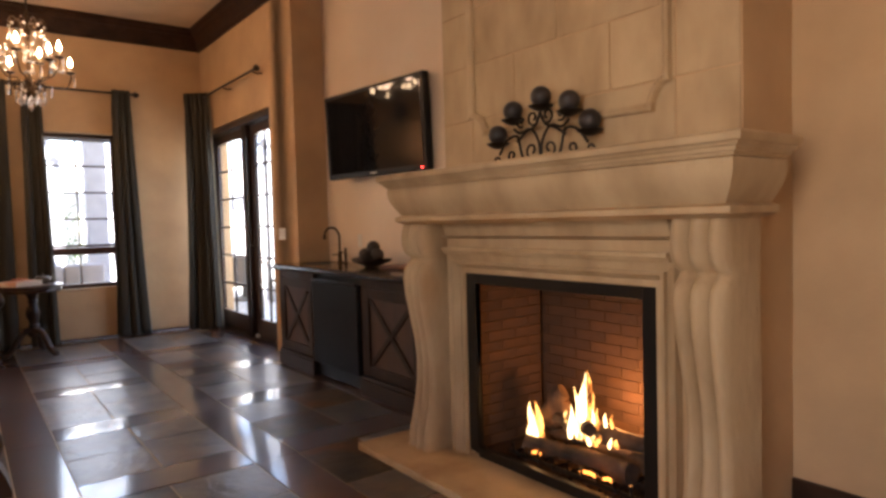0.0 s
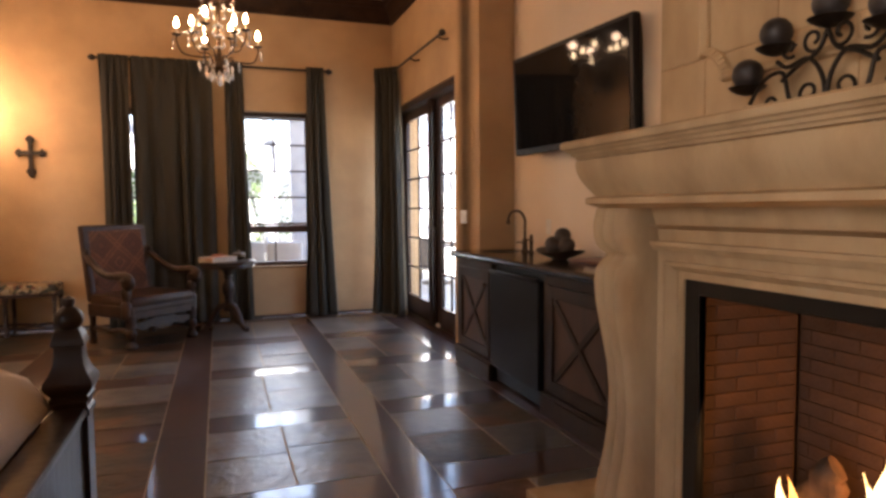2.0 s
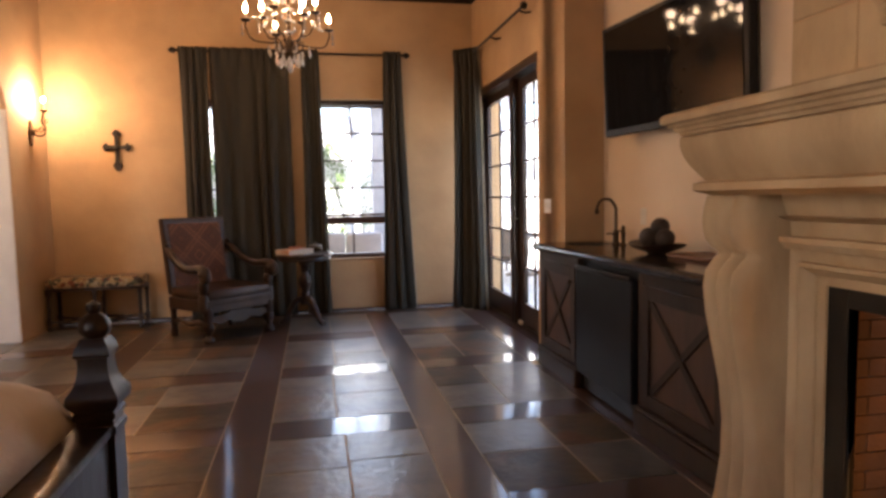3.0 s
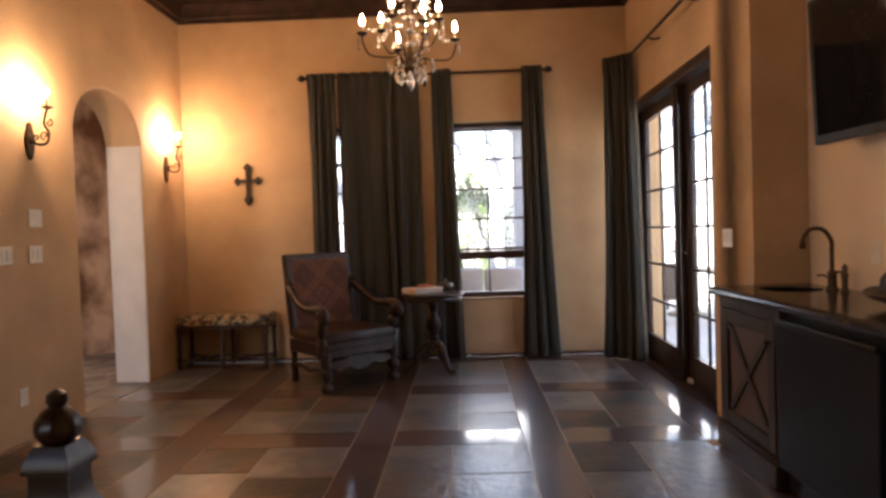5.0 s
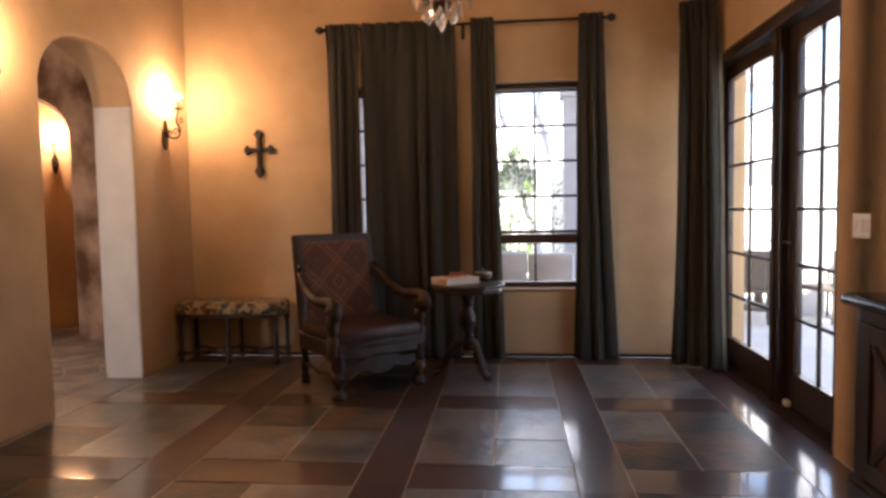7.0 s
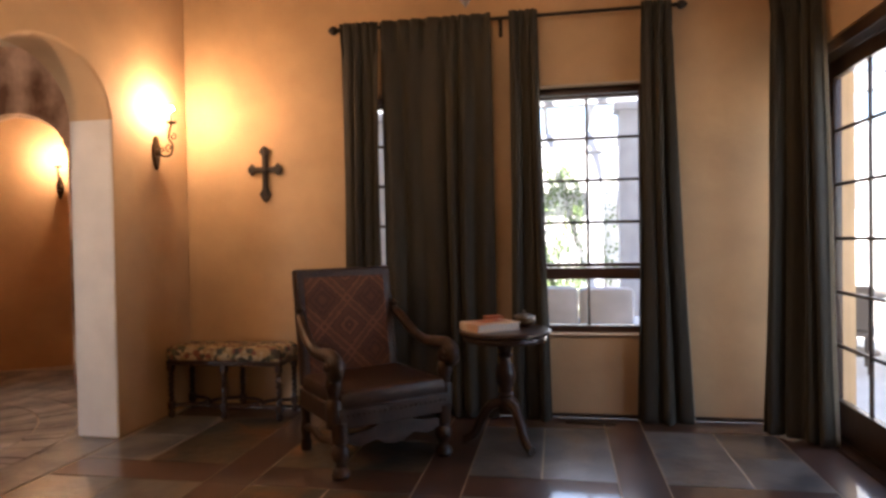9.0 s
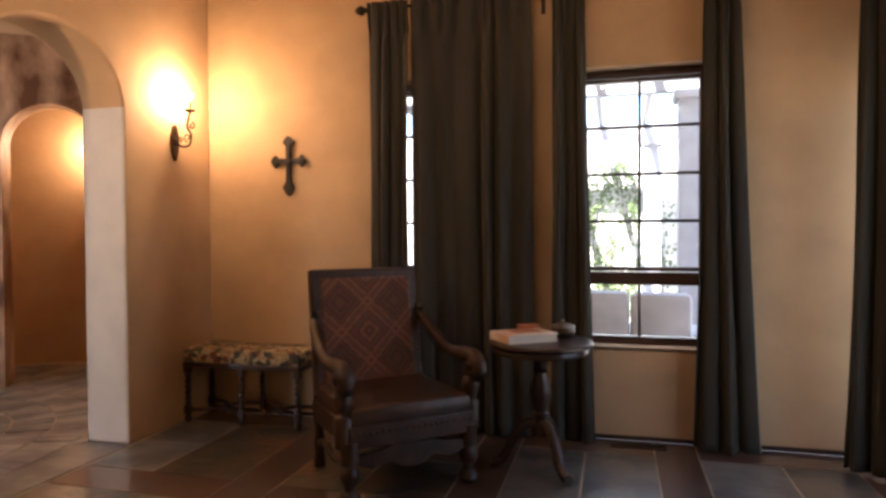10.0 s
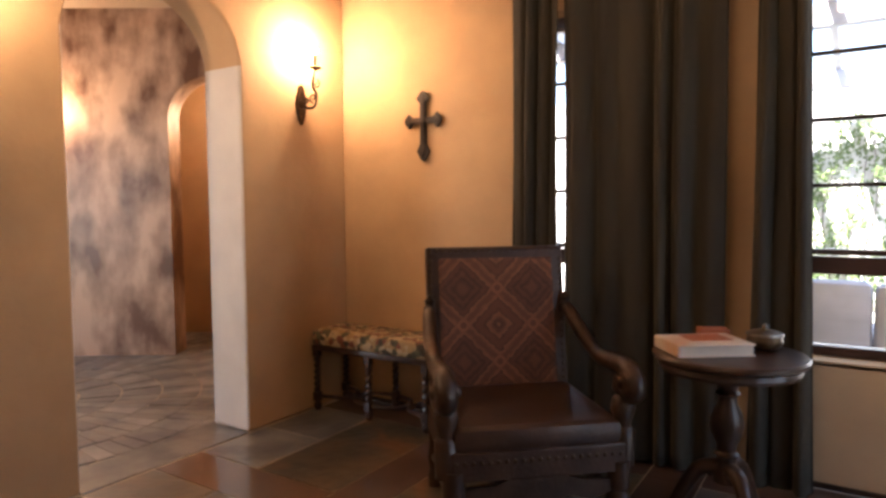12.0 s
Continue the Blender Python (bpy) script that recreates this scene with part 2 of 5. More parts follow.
# ---- mesh helpers ----
def thing(name, label, category, x=0.0, y=0.0, z=0.0, rz=0.0, group="", kind=""):
    ob = tagged(new(name), label, category, group, kind)
    ob.empty_display_size = 0.1
    ob.matrix_world = pose(x, y, z, 0, 0, rz)
    return ob


def mesh_of(name, bm, mat, smooth=40):
    bmesh.ops.remove_doubles(bm, verts=bm.verts, dist=1e-5)
    bmesh.ops.recalc_face_normals(bm, faces=bm.faces)
    # flats keep their own normals beside a narrow bevel; other edges are sharp past the given angle
    if smooth:
        for f in bm.faces:
            f.smooth = True
        for e in bm.edges:
            if len(e.link_faces) == 2:
                turn = e.calc_face_angle(0.0)
                small, large = sorted(f.calc_area() for f in e.link_faces)
                e.smooth = not (turn > radians(smooth) or (smooth < 60 and turn > radians(20) and large > 12 * small))
    me = bpy.data.meshes.new(name)
    bm.to_mesh(me)
    bm.free()
    me.materials.append(mat)
    return me


def part(name, bm, mat, parent=None, label="", smooth=40):
    ob = new(name, mesh_of(name, bm, mat, smooth))
    if parent is not None:
        ob.parent = parent
    if label:
        ob["label"] = label
    return ob


def structure(name, bm, mat, label, category="", smooth=40):
    return tagged(part(name, bm, mat, smooth=smooth), label, category or name.split("_")[0], kind="structure")


def box(bm, x0, x1, y0, y1, z0, z1, bevel=0.0, m=None):
    vs = [bm.verts.new((x, y, z)) for x in (x0, x1) for y in (y0, y1) for z in (z0, z1)]
    fs = [bm.faces.new([vs[i] for i in f]) for f in ((0, 1, 3, 2), (4, 6, 7, 5), (0, 4, 5, 1), (2, 3, 7, 6), (0, 2, 6, 4), (1, 5, 7, 3))]
    if bevel:
        edges = list({e for f in fs for e in f.edges})
        r = bmesh.ops.bevel(bm, geom=edges, offset=bevel, segments=2, affect="EDGES", profile=0.5)
        vs = [v for v in r["verts"]] + [v for v in vs if v.is_valid]
        vs = list(set(vs))
    if m is not None:
        bmesh.ops.transform(bm, matrix=m, verts=vs)
    return bm


def B(*a, **k):
    return box(bmesh.new(), *a, **k)


def lathe(bm, profile, segs=20, m=None, square=False):
    """Revolve (radius, z) rows about z; four sided with mitred corners if square."""
    n = 4 if square else segs
    rings = []
    for r, z in profile:
        k = r * (math.sqrt(2) if square else 1)
        rings.append([bm.verts.new((k * math.cos(2 * math.pi * (i + (0.5 if square else 0)) / n), k * math.sin(2 * math.pi * (i + (0.5 if square else 0)) / n), z)) for i in range(n)])
    for a, b in zip(rings, rings[1:]):
        for i in range(n):
            bm.faces.new((a[i], a[(i + 1) % n], b[(i + 1) % n], b[i]))
    bm.faces.new(rings[0][::-1])
    bm.faces.new(rings[-1])
    if m is not None:
        bmesh.ops.transform(bm, matrix=m, verts=[v for r in rings for v in r])
    return bm


def L(profile, segs=20, m=None, square=False):
    return lathe(bmesh.new(), profile, segs, m, square)


def tube(bm, points, radius, segs=8, taper=None):
    """A round bar along points; taper gives a radius factor by fraction."""
    pts = [Vector(p) for p in points]
    rings, side = [], None
    for i, p in enumerate(pts):
        along = (pts[min(i + 1, len(pts) - 1)] - pts[max(i - 1, 0)]).normalized()
        if side is None:
            side = along.orthogonal().normalized()
        side = (side - along * side.dot(along)).normalized()
        up = along.cross(side)
        r = radius * (taper(i / (len(pts) - 1)) if taper else 1)
        rings.append([bm.verts.new(p + r * (math.cos(2 * math.pi * k / segs) * side + math.sin(2 * math.pi * k / segs) * up)) for k in range(segs)])
    for a, b in zip(rings, rings[1:]):
        for k in range(segs):
            bm.faces.new((a[k], a[(k + 1) % segs], b[(k + 1) % segs], b[k]))
    bm.faces.new(rings[0][::-1])
    bm.faces.new(rings[-1])
    return bm


def T(points, radius, segs=8, taper=None):
    return tube(bmesh.new(), points, radius, segs, taper)


def smooth_path(points, n=6):
    """Catmull-Rom through the points."""
    p = [Vector(q) for q in points]
    p = [2 * p[0] - p[1]] + p + [2 * p[-1] - p[-2]]
    out = []
    for a, b, c, d in zip(p, p[1:], p[2:], p[3:]):
        for i in range(n):
            t = i / n
            out.append(0.5 * (2 * b + (c - a) * t + (2 * a - 5 * b + 4 * c - d) * t * t + (3 * b - a - 3 * c + d) * t ** 3))
    return out + [p[-2]]


def spiral(cx, cz, r0, r1, a0, a1, n=14, y=0.0):
    return [(cx + (r0 + (r1 - r0) * i / n) * math.cos(radians(a0 + (a1 - a0) * i / n)), y, cz + (r0 + (r1 - r0) * i / n) * math.sin(radians(a0 + (a1 - a0) * i / n))) for i in range(n + 1)]


def prism(bm, outline, depth, m=None):
    """A flat outline in x, z given depth along y."""
    a = [bm.verts.new((x, 0, z)) for x, z in outline]
    b = [bm.verts.new((x, depth, z)) for x, z in outline]
    bm.faces.new(a)
    bm.faces.new(b[::-1])
    for i in range(len(a)):
        j = (i + 1) % len(a)
        bm.faces.new((a[i], a[j], b[j], b[i]))
    if m is not None:
        bmesh.ops.transform(bm, matrix=m, verts=a + b)
    return bm


def ball(bm, x, y, z, r, segs=14):
    bmesh.ops.create_uvsphere(bm, u_segments=segs, v_segments=max(6, segs // 2 + 1), radius=r, matrix=pose(x, y, z))
    return bm


def arch_wall(u0, u1, z1, a0, a1, spring, rise, thick, steps=20):
    """A wall in x, z from u0 to u1 with an arched opening a0..a1, given depth along +y."""
    mid, half = (a0 + a1) / 2, (a1 - a0) / 2
    curve = [(mid - half * math.cos(math.pi * i / steps), spring + rise * math.sin(math.pi * i / steps)) for i in range(steps + 1)]
    bm = bmesh.new()
    quads = [[(u0, 0), (a0, 0), (a0, spring), (u0, spring)], [(u0, spring), (a0, spring), (a0, z1), (u0, z1)], [(a1, 0), (u1, 0), (u1, spring), (a1, spring)], [(a1, spring), (u1, spring), (u1, z1), (a1, z1)]]
    quads += [[p, q, (q[0], z1), (p[0], z1)] for p, q in zip(curve, curve[1:])]
    for q in quads:
        bm.faces.new([bm.verts.new((x, 0, z)) for x, z in q])
    bmesh.ops.remove_doubles(bm, verts=bm.verts, dist=1e-5)
    r = bmesh.ops.extrude_face_region(bm, geom=list(bm.faces))
    bmesh.ops.translate(bm, verts=[v for v in r["geom"] if isinstance(v, bmesh.types.BMVert)], vec=(0, thick, 0))
    return bm


# ---- structure ----
NORTH, WEST, EAST, NOOK, SOUTH, TOP = 8.45, -1.50, 3.06, 3.38, -1.50, 3.75
W1, W2, WZ = (1.22, 2.05), (-0.14, 0.69), (0.60, 2.40)


def wall_rects(spans, y0, y1):
    bm = bmesh.new()
    for x0, x1, z0, z1 in spans:
        box(bm, x0, x1, y0, y1, z0, z1)
    return bm


structure("wall_north", wall_rects([(WEST - 0.32, W2[0], 0, TOP), (*W2, 0, WZ[0]), (*W2, WZ[1], TOP), (W2[1], W1[0], 0, TOP), (*W1, 0, WZ[0]), (*W1, WZ[1], TOP), (W1[1], NOOK, 0, TOP)], NORTH, NORTH + 0.24), PLASTER, "tan plastered wall with two tall windows", "wall")
bm = bmesh.new()
for x1, y0, y1, z0, z1 in ((NOOK, 5.66, 6.0, 0, TOP), (EAST + 0.17, 6.0, 6.25, 0, TOP), (EAST + 0.17, 6.25, 8.42, 2.48, TOP), (EAST + 0.17, 8.42, NORTH, 0, TOP)):
    box(bm, EAST, x1, y0, y1, z0, z1)
structure("wall_east", bm, PLASTER, "tan plastered wall around the patio doors", "wall")
structure("wall_nook", B(NOOK, NOOK + 0.18, 1.0, 5.66, 0, TOP), CREAM, "cream plastered wall behind the wet bar", "wall")
structure("wall_east_south", B(EAST, NOOK, SOUTH, 1.155, 0, TOP), PLASTER, "tan plastered wall beside the fireplace", "wall")
structure("wall_south", B(WEST - 0.32, NOOK, SOUTH - 0.24, SOUTH, 0, TOP), PLASTER, "plain tan plastered end wall", "wall")
ob = structure("wall_west", arch_wall(1.6, NORTH, TOP, 6.58, 7.56, 2.14, 0.39, 0.32), PLASTER, "tan plastered wall with an arched opening", "wall")
ob.matrix_world = pose(WEST, 0, 0, 0, 0, 90)
# hall daylight on the straight jambs is put into their paler colour
ob.data.materials.append(PALE_JAMB)
for f in ob.data.polygons:
    if abs(f.normal.x) > 0.9 and 6.5 < f.center.x < 7.7 and f.center.z < 2.14:
        f.material_index = 1
md = ob.modifiers.new("soft_corner", "BEVEL")
md.width, md.segments, md.limit_method, md.angle_limit = 0.018, 3, "ANGLE", radians(60)
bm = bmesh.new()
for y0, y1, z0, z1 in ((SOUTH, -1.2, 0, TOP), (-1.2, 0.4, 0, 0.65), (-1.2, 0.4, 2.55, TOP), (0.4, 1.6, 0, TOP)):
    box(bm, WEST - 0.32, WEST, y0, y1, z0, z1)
structure("wall_west_south", bm, PLASTER, "tan plastered wall with an added opening for the west fill", "wall")

structure("ceiling", B(WEST - 0.32, NOOK + 0.18, SOUTH - 0.24, NORTH + 0.24, TOP, TOP + 0.2), CEILING, "tan painted ceiling", "ceiling")
structure("floor", B(WEST, NOOK, SOUTH, NORTH, -0.12, -0.0052), GROUT, "slate and plank floor with sandy grout", "floor")


def crown(x0, y0, x1, y1, nx, ny):
    """Wood crown moulding along a wall whose inner side faces nx, ny."""
    prof = [(0.0, 3.50), (0.025, 3.50), (0.03, 3.535), (0.05, 3.55), (0.06, 3.60), (0.10, 3.655), (0.115, 3.66), (0.125, 3.70), (0.15, 3.71), (0.15, TOP), (0.0, TOP)]
    bm = bmesh.new()
    dx, dy = (x1 - x0), (y1 - y0)
    n = math.hypot(dx, dy)
    dx, dy = dx / n, dy / n
    a = [bm.verts.new((x0 + nx * o + dx * o, y0 + ny * o + dy * o, z)) for o, z in prof]
    b = [bm.verts.new((x1 + nx * o - dx * o, y1 + ny * o - dy * o, z)) for o, z in prof]
    for i in range(len(prof)):
        j = (i + 1) % len(prof)
        bm.faces.new((a[i], a[j], b[j], b[i]))
    bm.faces.new(a)
    bm.faces.new(b[::-1])
    return bm


for a in ((WEST, NORTH, EAST, NORTH, 0, -1), (EAST, NORTH, EAST, 5.66, -1, 0), (WEST, SOUTH, WEST, NORTH, 1, 0), (WEST, SOUTH, EAST, SOUTH, 0, 1), (NOOK, 5.66, NOOK, 2.87, -1, 0), (EAST, 5.66, NOOK, 5.66, 0, -1)):
    structure("trim", crown(*a), BEAM, "dark-stained wooden crown moulding", "crown moulding", smooth=30)

# dark skirting
for name, a in (("baseboard", (WEST + 0.002, W2[0], NORTH - 0.015, NORTH, 0, 0.028)), ("baseboard", (W2[0], EAST, NORTH - 0.015, NORTH, 0, 0.028)), ("baseboard", (EAST - 0.02, EAST, SOUTH, 1.15, 0, 0.24))):
    structure(name, B(*a, bevel=0.004), BEAM, "dark wooden skirting", "baseboard")


# ---- windows and doors ----
def bar(x0, x1, y0, y1, z0, z1, parent, name, mat=None, bevel=0.004):
    return part(name, B(x0, x1, y0, y1, z0, z1, bevel=bevel), mat or WOOD, parent)


def window(name, x0, x1, z0, z1, y):
    w = thing(name, "dark-framed window with divided panes", "window", (x0 + x1) / 2, y, 0, kind="structure")
    h = (x1 - x0) / 2
    f = 0.045
    bm = bmesh.new()
    for a in ((-h, -h + f, 0, 0.07, z0, z1), (h - f, h, 0, 0.07, z0, z1), (-h + f, h - f, 0, 0.07, z0, z0 + 0.05), (-h + f, h - f, 0, 0.07, z1 - 0.05, z1)):
        box(bm, *a, bevel=0.005)
    part("window_frame", bm, SASH, w)
    bar(-h + f, h - f, -0.006, 0.05, z1 - 0.082, z1 - 0.056, w, "head_bead", SASH, 0.004)
    bar(-h + f, h - f, -0.012, 0.07, 0.99, 1.075, w, "meeting_rail", SASH)
    bar(-h + f, h - f, 0.004, 0.06, 1.081, 1.11, w, "sash_bead", SASH)
    for z in (2.03, 1.72, 1.41):
        bar(-h + f, h - f, 0.018, 0.05, z - 0.011, z + 0.011, w, "muntin", bevel=0.003)
    bar(-0.011, 0.011, 0.016, 0.052, 1.11, z1 - 0.05, w, "muntin", bevel=0.003)
    bar(-0.011, 0.011, 0.016, 0.052, z0 + 0.05, 0.99, w, "muntin", bevel=0.003)
    bar(-h - 0.02, h + 0.02, -0.12, 0.0, z0 - 0.03, z0 - 0.004, w, "window_sill", PLASTER, 0.006)
    for a in ((-h + f, -0.011), (0.011, h - f)):
        for c, d in ((z0 + 0.05, 0.99), (1.11, 1.399), (1.421, 1.709), (1.731, 2.019), (2.041, z1 - 0.05)):
            p = part("pane", B(a[0], a[1], 0.032, 0.036, c, d), PANE, w)
            p.visible_shadow = False
    return w


window("window_1", *W1, *WZ, NORTH + 0.12)
window("window_2", *W2, *WZ, NORTH + 0.12)
# unseen window, added to give the warm fill on the fireplace an opening
sw = thing("window_3", "unseen dark-framed window added beside the bed for the west fill", "window", WEST - 0.2, -0.4, 0, 90, kind="structure")
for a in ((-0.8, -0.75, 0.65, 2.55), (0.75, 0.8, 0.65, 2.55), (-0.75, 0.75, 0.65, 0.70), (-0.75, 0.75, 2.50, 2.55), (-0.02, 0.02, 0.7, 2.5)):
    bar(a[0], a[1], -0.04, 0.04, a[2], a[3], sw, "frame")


def door_leaf(name, y0, y1, x):
    """A patio door leaf with two by six panes; x is its inner face."""
    d = thing(name, "dark wooden patio door with twelve panes, closed", "door", x, (y0 + y1) / 2, 0, kind="structure")
    h = (y1 - y0) / 2
    s, z0, z1 = 0.115, 0.012, 2.405
    gz0, gz1 = 0.23, 2.305
    bm = bmesh.new()
    box(bm, 0, 0.05, -h, -h + s, z0, z1, bevel=0.005)
    box(bm, 0, 0.05, h - s, h, z0, z1, bevel=0.005)
    part("stile", bm, WOOD, d)
    bar(0, 0.05, -h + s, h - s, z0, gz0, d, "bottom_rail")
    # top rail, its lower edge barely bowed
    bm = bmesh.new()
    n = 10
    g = h - s
    pts = [(-g + 2 * g * i / n, gz1 - 0.012 + 0.012 * math.sin(math.pi * i / n)) for i in range(n + 1)]
    for (p, a), (q, b) in zip(pts, pts[1:]):
        vs = [bm.verts.new((xx, yy, zz)) for xx in (0.002, 0.048) for yy, zz in ((p, a), (q, b), (q, z1), (p, z1))]
        for f in ((0, 1, 2, 3), (4, 7, 6, 5), (0, 4, 5, 1), (3, 2, 6, 7)):
            bm.faces.new([vs[i] for i in f])
    part("top_rail", bm, WOOD, d)
    rows = 6
    for i in range(1, rows):
        z = gz0 + (gz1 - gz0) * i / rows
        bar(0.012, 0.030, -g, g, z - 0.011, z + 0.011, d, "muntin", bevel=0.003)
    bar(0.010, 0.032, -0.010, 0.010, gz0, gz1, d, "muntin", bevel=0.003)
    for i in range(rows):
        for a, b in ((-g, -0.011), (0.011, g)):
            p = part("pane", B(0.023, 0.027, a, b, gz0 + (gz1 - gz0) * i / rows + 0.011 * (i > 0), gz0 + (gz1 - gz0) * (i + 1) / rows - 0.011), PANE, d)
            p.visible_shadow = False
    return d


jamb = thing("door_frame", "dark wooden patio door frame in the wall", "door frame", EAST + 0.1, 7.335, 0, kind="structure")
for y0, y1, z0, z1 in ((-1.083, -1.03, 0, 2.478), (1.03, 1.083, 0, 2.478), (-1.03, 1.03, 2.41, 2.478)):
    bar(-0.085, 0.065, y0, y1, z0, z1, jamb, "jamb")
bar(-0.045, 0.065, -0.225, -0.095, 0.012, 2.41, jamb, "mullion")
bar(-0.055, -0.045, -0.19, -0.13, 0.012, 2.41, jamb, "mullion_bead")
bar(-0.02, 0.14, -1.03, 1.03, 0, 0.012, jamb, "sill", BRONZE, 0.002)
d1 = door_leaf("door_1", 6.31, 7.107, EAST + 0.11)
d2 = door_leaf("door_2", 7.243, 8.36, EAST + 0.11)
for d, y in ((d1, 0.345), (d2, -0.50)):
    part("handle_plate", B(-0.008, 0.0, y - 0.02, y + 0.02, 0.93, 1.17, bevel=0.003), BRONZE, d)
    part("handle", T([(-0.004, y, 1.06), (-0.05, y, 1.06), (-0.055, y - math.copysign(0.10, y), 1.06)], 0.009), BRONZE, d)
part("bolt", B(-0.03, 0.0, 0.30, 0.37, 0.012, 0.05, bevel=0.006), PLATE, d1)


structure("door_threshold", B(EAST - 0.008, EAST + 0.19, 6.252, 8.418, -0.03, 0.006, bevel=0.003), BEAM, "dark wooden threshold under the patio doors", "threshold")

# ---- hall behind the arch ----
HALL = pose(-3.7, 8.6, 0, 0, 0, 33.5)
ob = structure("wall_hall", arch_wall(-2.6, 1.95, 3.1, 0.0, 0.76, 2.13, 0.38, 0.26), MOTTLED, "mottled faux-finish plaster wall with a small arch", "wall")
ob.matrix_world = HALL
ob = structure("wall_hall_back", B(-2.6, 2.6, 1.12, 1.3, 0, 3.1), PLASTER, "tan plastered wall of the passage", "wall")
ob.matrix_world = HALL
ob = structure("wall_hall_side", B(-0.75, -0.6, 0.26, 1.12, 0, 3.1), PLASTER, "tan plastered wall of the passage", "wall")
ob.matrix_world = HALL
structure("wall_hall_west", B(-6.2, -6.0, 4.4, 8.2, 0, 3.1), MOTTLED, "mottled faux-finish plaster wall", "wall")
# this wall's window is out of view, set where the hall daylight comes from
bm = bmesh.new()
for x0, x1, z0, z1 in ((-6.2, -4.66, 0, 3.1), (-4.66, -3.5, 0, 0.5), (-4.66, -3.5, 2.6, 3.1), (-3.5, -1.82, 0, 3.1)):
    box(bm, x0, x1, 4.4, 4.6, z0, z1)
structure("wall_hall_south", bm, PLASTER, "tan plastered wall with an unseen window placed for the hall daylight", "wall")
structure("wall_hall_north", B(-2.05, -1.82, 8.45, 11.5, 0, 3.1), PLASTER, "tan plastered wall of the passage", "wall")
structure("ceiling_hall", B(-6.4, -1.82, 4.4, 12.0, 3.1, 3.25), CEILING, "tan hall ceiling", "ceiling")
structure("floor_hall", B(-6.4, WEST, 4.4, 12.0, -0.12, -0.006), GROUT, "hall floor of slate strips", "floor")

# narrow slates laid in rings on the hall floor
rng = random.Random(5)
bm = bmesh.new()
cx, cy = -3.35, 7.05
for ring in range(9):
    r0, r1 = 0.18 + ring * 0.27, 0.18 + (ring + 1) * 0.27 - 0.012
    count = max(8, int(2 * math.pi * r0 / 0.085))
    turn = rng.random()
    for k in range(count):
        a0, a1 = 2 * math.pi * (k + turn + 0.04) / count, 2 * math.pi * (k + turn + 0.96) / count
        corners = [(cx + r * math.cos(a), cy + r * math.sin(a)) for r, a in ((r0, a0), (r1, a0), (r1, a1), (r0, a1))]
        if all(x > -1.84 for x, y in corners) or any(y < 4.62 for x, y in corners):
            continue
        corners = [(min(x, -1.825), y) for x, y in corners]
        z = rng.uniform(-0.003, 0.003)
        top = [bm.verts.new((x, y, z)) for x, y in corners]
        low = [bm.verts.new((x, y, -0.02)) for x, y in corners]
        bm.faces.new(top)
        for i in range(4):
            bm.faces.new((top[i], low[i], low[(i + 1) % 4], top[(i + 1) % 4]))
HALL_SLATE = slate("hall_slate", (0.10, 0.105, 0.11), (0.26, 0.25, 0.23), (0.20, 0.16, 0.12), 0.05, 0.38)
islands = HALL_SLATE.node_tree.nodes.new("ShaderNodeNewGeometry")
for link in [k for k in HALL_SLATE.node_tree.links if k.from_node.type == "OBJECT_INFO"]:
    HALL_SLATE.node_tree.links.new(islands.outputs["Random Per Island"], link.to_socket)
for node in HALL_SLATE.node_tree.nodes:
    if node.type == "MAP_RANGE" and node.inputs["To Max"].default_value > 1.2:
        node.inputs["To Min"].default_value, node.inputs["To Max"].default_value = 0.45, 1.6
hall_slates = tagged(part("hall_slates", bm, HALL_SLATE, smooth=0), "narrow grey slate strips laid in rings", "floor slates", kind="stuff")
structure("threshold", B(WEST - 0.32, WEST - 0.002, 6.582, 7.558, -0.03, 0.002, bevel=0.004), SLATE, "grey slate threshold under the arch", "threshold")

# ---- outside ----
GROUND = material("patio_ground", (0.58, 0.55, 0.50), 0.85, scale=1.5, bump=0.3, bump_scale=20)
STUCCO = material("pale_stucco", (0.74, 0.73, 0.71), 0.85, scale=3, bump=0.2, bump_scale=30)
PERGOLA = material("painted_pergola_wood", (0.44, 0.45, 0.48), 0.7, scale=6, bump=0.15, bump_scale=40)
LEAF = material("ivy_leaf", (0.16, 0.22, 0.09), 0.5, dark=(0.08, 0.13, 0.05), scale=9, bump=0)
bm = bmesh.new()
bmesh.ops.create_grid(bm, x_segments=1, y_segments=1, size=400, matrix=pose(0, 0, -0.14))
structure("ground", bm, GROUND, "pale paved patio and ground outside", "ground")
# out of view; the north overhang is lengthened to shade the near pergola posts
structure("roof", B(-7.5, 4.1, -2.2, 10.4, TOP + 0.22, TOP + 0.5), STUCCO, "unseen flat roof slab, overhang stretched north to shade the pergola", "roof")


